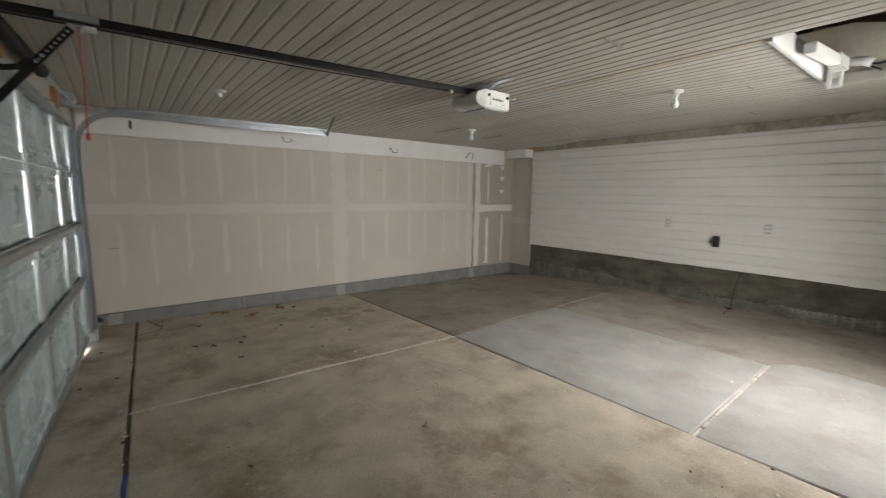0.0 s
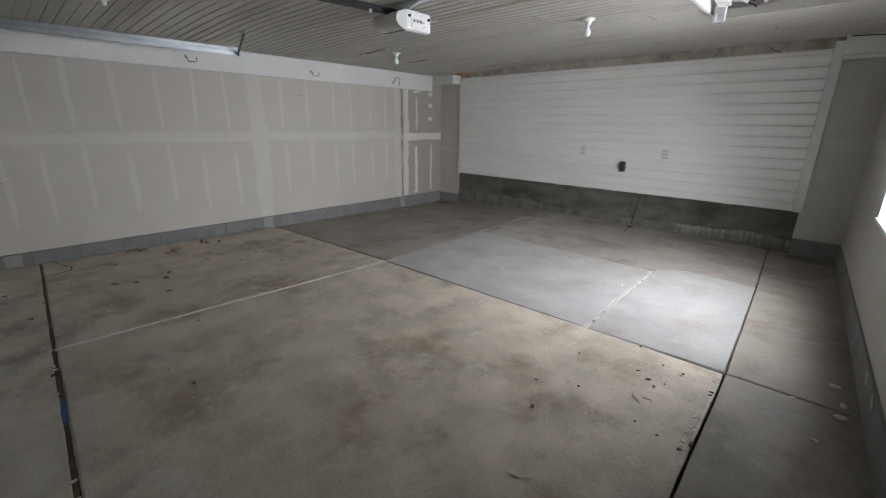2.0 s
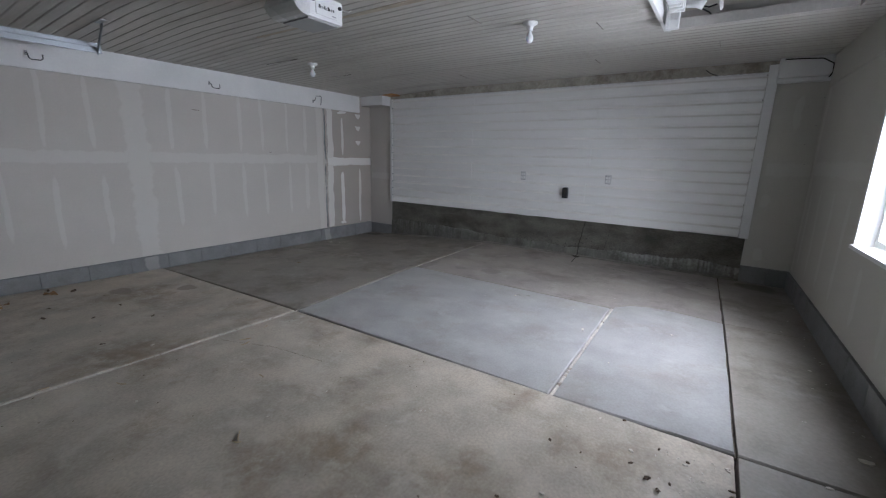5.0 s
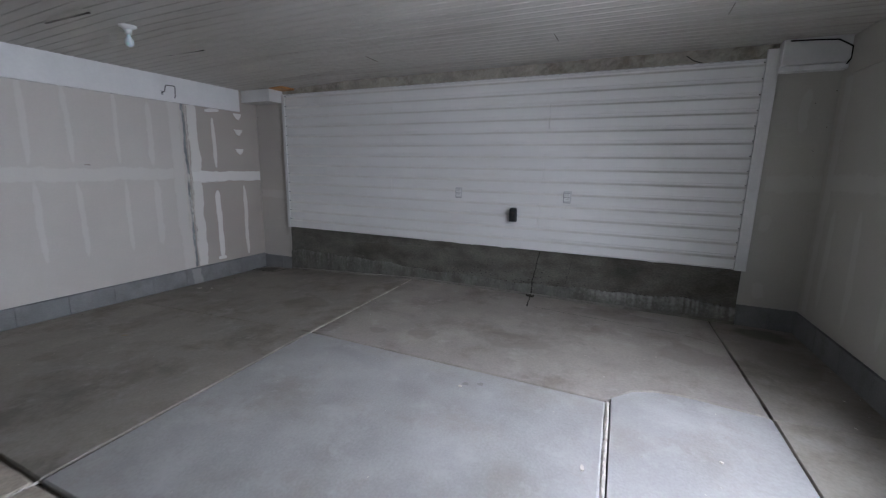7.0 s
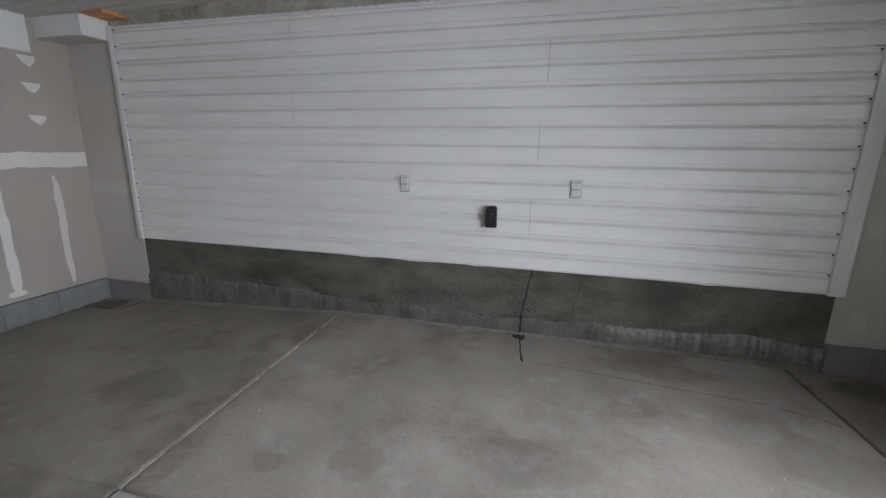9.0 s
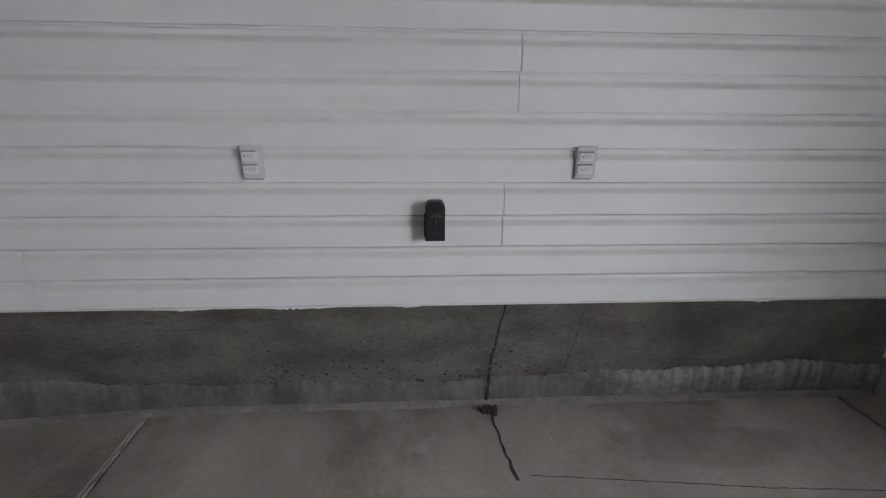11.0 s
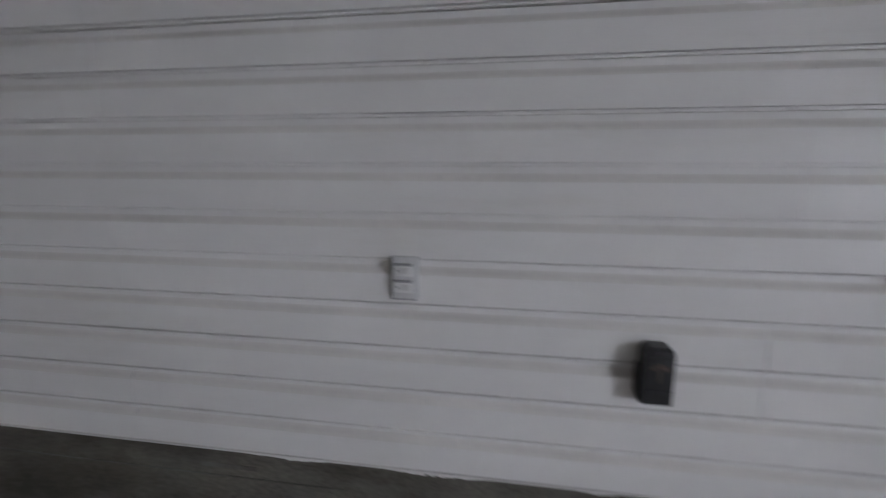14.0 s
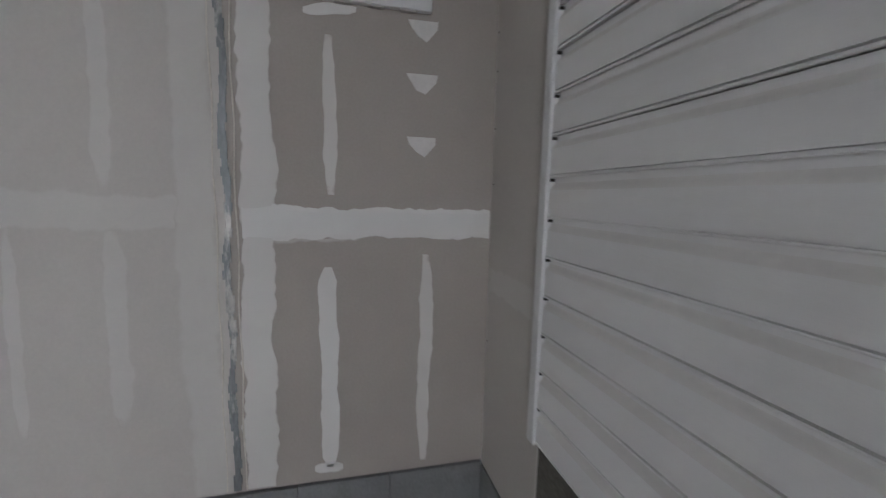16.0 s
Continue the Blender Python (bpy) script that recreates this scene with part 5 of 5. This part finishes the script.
def spot(x, y, rx, ry, mat, seed):
    """A dried stain on the concrete."""
    rnd = random.Random(seed)
    bm = bmesh.new()
    n = 22
    rad = [1 + 0.25 * math.sin(3 * k * 6.283 / n + seed) * rnd.random() + 0.12 * rnd.random() for k in range(n)]
    verts, faces, body = [(x, y, floor_z(x, y) + 0.002)], [], [1.0]
    for f, bd in ((0.6, 0.9), (1.0, 0.0)):
        for k in range(n):
            px, py = x + rx * rad[k] * f * math.cos(k * 6.28319 / n), y + ry * rad[k] * f * math.sin(k * 6.28319 / n)
            verts.append((px, py, floor_z(px, py) + 0.002))
            body.append(bd)
    bm.free()
    for k in range(n):
        faces.append((0, 1 + k, 1 + (k + 1) % n))
        faces.append((1 + k, 1 + n + k, 1 + n + (k + 1) % n, 1 + (k + 1) % n))
    me = bpy.data.meshes.new("stain")
    me.from_pydata(verts, [], faces)
    me.attributes.new("body", "FLOAT", "POINT").data.foreach_set("value", body)
    me.materials.append(mat)
    ob = new("stain", me)
    ob.parent = floor


M_ST_BROWN = feathered("stain_on_brown", BROWN, (0.17, 0.135, 0.10), 0.6, 5.0)
M_ST_GREY = feathered("stain_on_grey", GREY, (0.16, 0.14, 0.12), 0.42, 6.0)
M_ST_DARK = feathered("stain_on_dark", DARK, (0.13, 0.115, 0.095), 0.4, 6.0)
M_ST_WET = feathered("damp_stain", DARK, (0.06, 0.05, 0.038), 0.7, 9.0, rim=(0.45, 1.5))
M_ST_LIGHT = feathered("stain_on_light", LIGHT, (0.20, 0.185, 0.165), 0.7, 9.0)
for i, (x, y, rx, ry, m) in enumerate(((-4.20, 3.22, 0.12, 0.09, M_ST_BROWN), (-4.60, 2.77, 0.17, 0.10, M_ST_BROWN), (-0.96, 5.30, 0.035, 0.03, M_ST_GREY), (-1.29, 5.04, 0.025, 0.02, M_ST_LIGHT),
                                       (-1.20, 5.08, 0.02, 0.02, M_ST_LIGHT), (-1.92, 5.64, 0.13, 0.11, M_ST_GREY), (-2.3, 5.55, 0.09, 0.06, M_ST_GREY), (-1.2, 5.85, 0.30, 0.16, M_ST_GREY),
                                       (-3.4, 5.9, 0.28, 0.2, M_ST_DARK), (0.1, 6.2, 0.25, 0.2, M_ST_GREY), (-5.16, 7.02, 0.21, 0.13, M_ST_WET), (0.72, 6.98, 0.24, 0.16, M_ST_WET), (0.78, 6.4, 0.2, 0.3, M_ST_DARK), (-0.45, 6.9, 0.4, 0.12, M_ST_GREY))):
    spot(x, y, rx, ry, m, i)

# ---- litter on the floor ----
def leaf(x, y, s, turn, mat, seed, label):
    """A curled dry leaf."""
    rnd = random.Random(seed)
    bm = bmesh.new()
    mid = [bm.verts.new((s * (k / 4 - 0.5), 0.0, 0.10 * s * math.sin(k / 4 * 3.14) + 0.002)) for k in range(5)]
    for sg in (-1, 1):
        edge = [bm.verts.new((s * (k / 4 - 0.5) + s * 0.05 * rnd.random(), sg * s * 0.36 * math.sin((k / 4) * 2.8 + 0.2) * (0.7 + 0.5 * rnd.random()), 0.003 + s * 0.3 * rnd.random())) for k in range(5)]
        for k in range(4):
            bm.faces.new((mid[k], mid[k + 1], edge[k + 1], edge[k]))
    ob = solo("dry_leaf", bm, mat, label, "leaf", pose(x, y, floor_z(x, y), 0, 0, turn), group="leaves on the floor")
    sol = ob.modifiers.new("thick", "SOLIDIFY")
    sol.thickness = 0.0012
    return ob


def twig(x, y, l, turn, seed, label):
    rnd = random.Random(seed)
    bm = bmesh.new()
    pts = [(l * (k / 4 - 0.5), 0.12 * l * math.sin(k * 0.8 + seed), 0.004 + 0.003 * rnd.random()) for k in range(5)]
    tube(bm, pts, 0.003, 6, [0.0028, 0.0034, 0.003, 0.0026, 0.0015])
    return solo("twig", bm, M_TWIG, label, "twig", pose(x, y, floor_z(x, y), 0, 0, turn), group="twigs on the floor")


def chip(x, y, s, turn, seed, mat, label):
    rnd = random.Random(seed)
    bm = bmesh.new()
    n = 7
    prism(bm, [(s * (0.6 + 0.6 * rnd.random()) * math.cos(k * 6.283 / n), 0.55 * s * (0.6 + 0.6 * rnd.random()) * math.sin(k * 6.283 / n)) for k in range(n)], 2, 0.0, 0.004 + 0.1 * s)
    return solo("debris_chip", bm, mat, label, "debris", pose(x, y, floor_z(x, y), rnd.uniform(-4, 4), rnd.uniform(-4, 4), turn), group="debris on the floor")


rnd = random.Random(77)
for i, (x, y) in enumerate(((-5.25, 1.60), (-5.20, 1.70), (-4.83, 1.91), (-4.92, 1.98), (-5.02, 2.33), (-4.00, 1.67), (-3.82, 1.60), (-3.40, 1.51), (-3.88, 1.36), (-3.97, 1.22), (-5.2, 2.35), (-5.0, 2.5), (-4.2, 2.1))):
    pale = i in (0, 1, 2, 3, 4)
    leaf(x, y, 0.12 if pale else 0.06, rnd.uniform(0, 360), M_LEAF if pale else M_LEAF2, i, "curled tan dry leaf on the concrete" if pale else "small dark dry leaf on the concrete")
for i, (x, y) in enumerate(((-2.54, 1.49), (-4.5, 2.2), (-3.9, 2.35), (-4.1, 2.6), (-3.55, 2.65), (-3.2, 2.2), (-0.18, 2.39), (0.19, 3.10), (0.24, 3.05), (-1.7, 1.2), (-4.3, 0.5), (-3.5, 0.62), (-3.42, 0.40), (-4.72, 1.35))):
    leaf(x, y, 0.032, rnd.uniform(0, 360), M_LEAF2, 40 + i, "small dark leaf scrap on the concrete")
for i, (x, y, l) in enumerate(((-2.47, 2.07, 0.07), (-1.48, 2.22, 0.09), (-2.46, 2.83, 0.08), (-1.45, 2.19, 0.05), (0.20, 2.87, 0.08), (0.25, 2.90, 0.05), (-2.40, 2.79, 0.07), (-2.75, 1.79, 0.05), (-2.55, 3.05, 0.05), (0.02, 1.95, 0.10), (-1.9, 2.6, 0.05), (-4.2, 4.6, 0.05))):
    twig(x, y, l, rnd.uniform(0, 360), i, "thin pale wood splinter on the concrete")
for i, (x, y, s) in enumerate(((-0.51, 4.56, 0.022), (1.02, 3.84, 0.035), (1.05, 3.48, 0.038), (0.96, 3.16, 0.02), (1.06, 3.62, 0.03), (0.85, 3.52, 0.018), (-5.1, 5.9, 0.03), (-4.95, 5.95, 0.018), (-1.31, 5.0, 0.015), (-0.2, 4.1, 0.010), (0.1, 4.9, 0.012),
                               (-2.9, 2.4, 0.014), (-2.2, 2.05, 0.012), (-1.7, 2.45, 0.010), (-0.9, 2.9, 0.012), (-0.15, 2.75, 0.012), (0.05, 2.55, 0.010), (0.3, 2.6, 0.010), (-0.4, 2.4, 0.010), (0.1, 3.25, 0.014), (0.32, 3.3, 0.012), (-3.4, 1.1, 0.013), (-3.6, 0.55, 0.015))):
    chip(x, y, s, rnd.uniform(0, 360), 90 + i, M_CHIP, "broken plaster chip on the concrete")
for i in range(26):
    s = rnd.random()
    if i < 14:
        x, y = 0.50 + 0.02 * rnd.uniform(-1, 1.0), 3.45 - 0.9 * s
    else:
        x, y = -4.6 + 4.4 * s, 0.735 - 0.035 * 4.4 * s + 0.012 * rnd.uniform(-1, 1)
    chip(x, y, 0.010 + 0.010 * rnd.random(), rnd.uniform(0, 360), 200 + i, M_CHIP if i % 3 else M_LEAF2, "crumb of dirt in the slab joint")
for i in range(10):
    chip(-0.30 + 0.8 * rnd.random(), 6.0 + 0.9 * rnd.random() - 3.4, 0.006 + 0.006 * rnd.random(), rnd.uniform(0, 360), 300 + i, M_LEAF2, "tiny dark crumb on the concrete")
def grit(count, mat, label, seed, region, size):
    """Countless small flakes strewn over a stretch of floor."""
    r = random.Random(seed)
    verts, faces = [], []
    for i in range(count):
        x, y = region(r)
        z, turn, l = floor_z(x, y), r.uniform(0, 6.28), r.uniform(0.4, 1.0) ** 2 * size
        w = l * r.uniform(0.25, 0.6)
        c, d = math.cos(turn), math.sin(turn)
        k = len(verts)
        for a, b, h in ((-l, -w, 0.0), (l, -w * 0.6, 0.0), (l * 0.7, w, 0.0), (-l * 0.8, w * 0.8, 0.0), (0.0, 0.0, 0.35 * w + 0.0015)):
            verts.append((x + a * c - b * d, y + a * d + b * c, z + h))
        faces += [(k, k + 1, k + 4), (k + 1, k + 2, k + 4), (k + 2, k + 3, k + 4), (k + 3, k, k + 4)]
    me = bpy.data.meshes.new("grit")
    me.from_pydata(verts, [], faces)
    me.materials.append(mat)
    tagged(new("grit", me), label, "grit", kind="stuff")


grit(260, M_CHIP, "pale plaster flakes strewn over the concrete", 5, lambda r: (r.uniform(-4.6, 0.45), r.uniform(0.8, 3.4)), 0.009)
grit(90, M_CHIP, "pale plaster flakes beside the slab joint", 6, lambda r: (0.46 - abs(r.gauss(0, 0.18)), r.uniform(2.3, 3.45)), 0.011)
grit(150, M_LEAF2, "dark crumbs strewn over the concrete", 7, lambda r: (r.uniform(-4.9, 0.45), r.uniform(0.8, 3.4)), 0.008)
grit(70, M_CHIP, "pale flakes along the foot of the drywall", 8, lambda r: (1.08 - 0.041 * (r.uniform(2.6, 6.0) - 5.3) - abs(r.gauss(0, 0.10)), r.uniform(2.6, 6.6)), 0.012)
grit(80, M_LEAF2, "dark crumbs along the foot of the drywall", 9, lambda r: (-5.33 + abs(r.gauss(0, 0.12)), r.uniform(1.0, 7.0)), 0.009)
grit(90, M_CHIP, "small pale specks on the grey slabs", 10, lambda r: (r.uniform(-4.8, 0.3), r.uniform(3.6, 7.0)), 0.006)
bm = bmesh.new()
box(bm, (-0.11, -0.010, -0.012), (0.11, 0.012, -0.002), 0.004)
solo("plastic_scrap", bm, M_BLUE, "blue plastic scrap stuck in the slab joint", "debris", pose(-1.93, 0.655, floor_z(-1.93, 0.66) - 0.002, 0, 0, -3))
for i, (y, z) in enumerate(((-3.50, 0.165), (-3.78, 0.165))):
    bm = bmesh.new()
    rnd2 = random.Random(i)
    prism(bm, [(0.0, 0.0), (0.04 + 0.02 * i, -0.01), (0.06, 0.03), (0.035, 0.07), (0.01, 0.05)], 0, -0.022, -0.017)
    solo("torn_paper", bm, M_CHIP, "torn drywall paper hanging over the curb", "debris", EAST @ pose(0, y, z - 0.05, 0, -8, 0))
bm = bmesh.new()
for i in range(26):
    lathe(bm, [(0.001, 0), (0.009 + 0.008 * rnd.random(), 0.003), (0.004, 0.012 + 0.01 * rnd.random())], 6, pose(rnd.uniform(-0.04, 0.04), rnd.uniform(-0.03, 0.02), 0, rnd.uniform(-30, 30), rnd.uniform(-30, 30), 0))
solo("debris_heap", bm, M_GRIME, "small dark heap of dirt at the wall crack", "debris", pose(-1.35, 7.13, floor_z(-1.35, 7.1)))
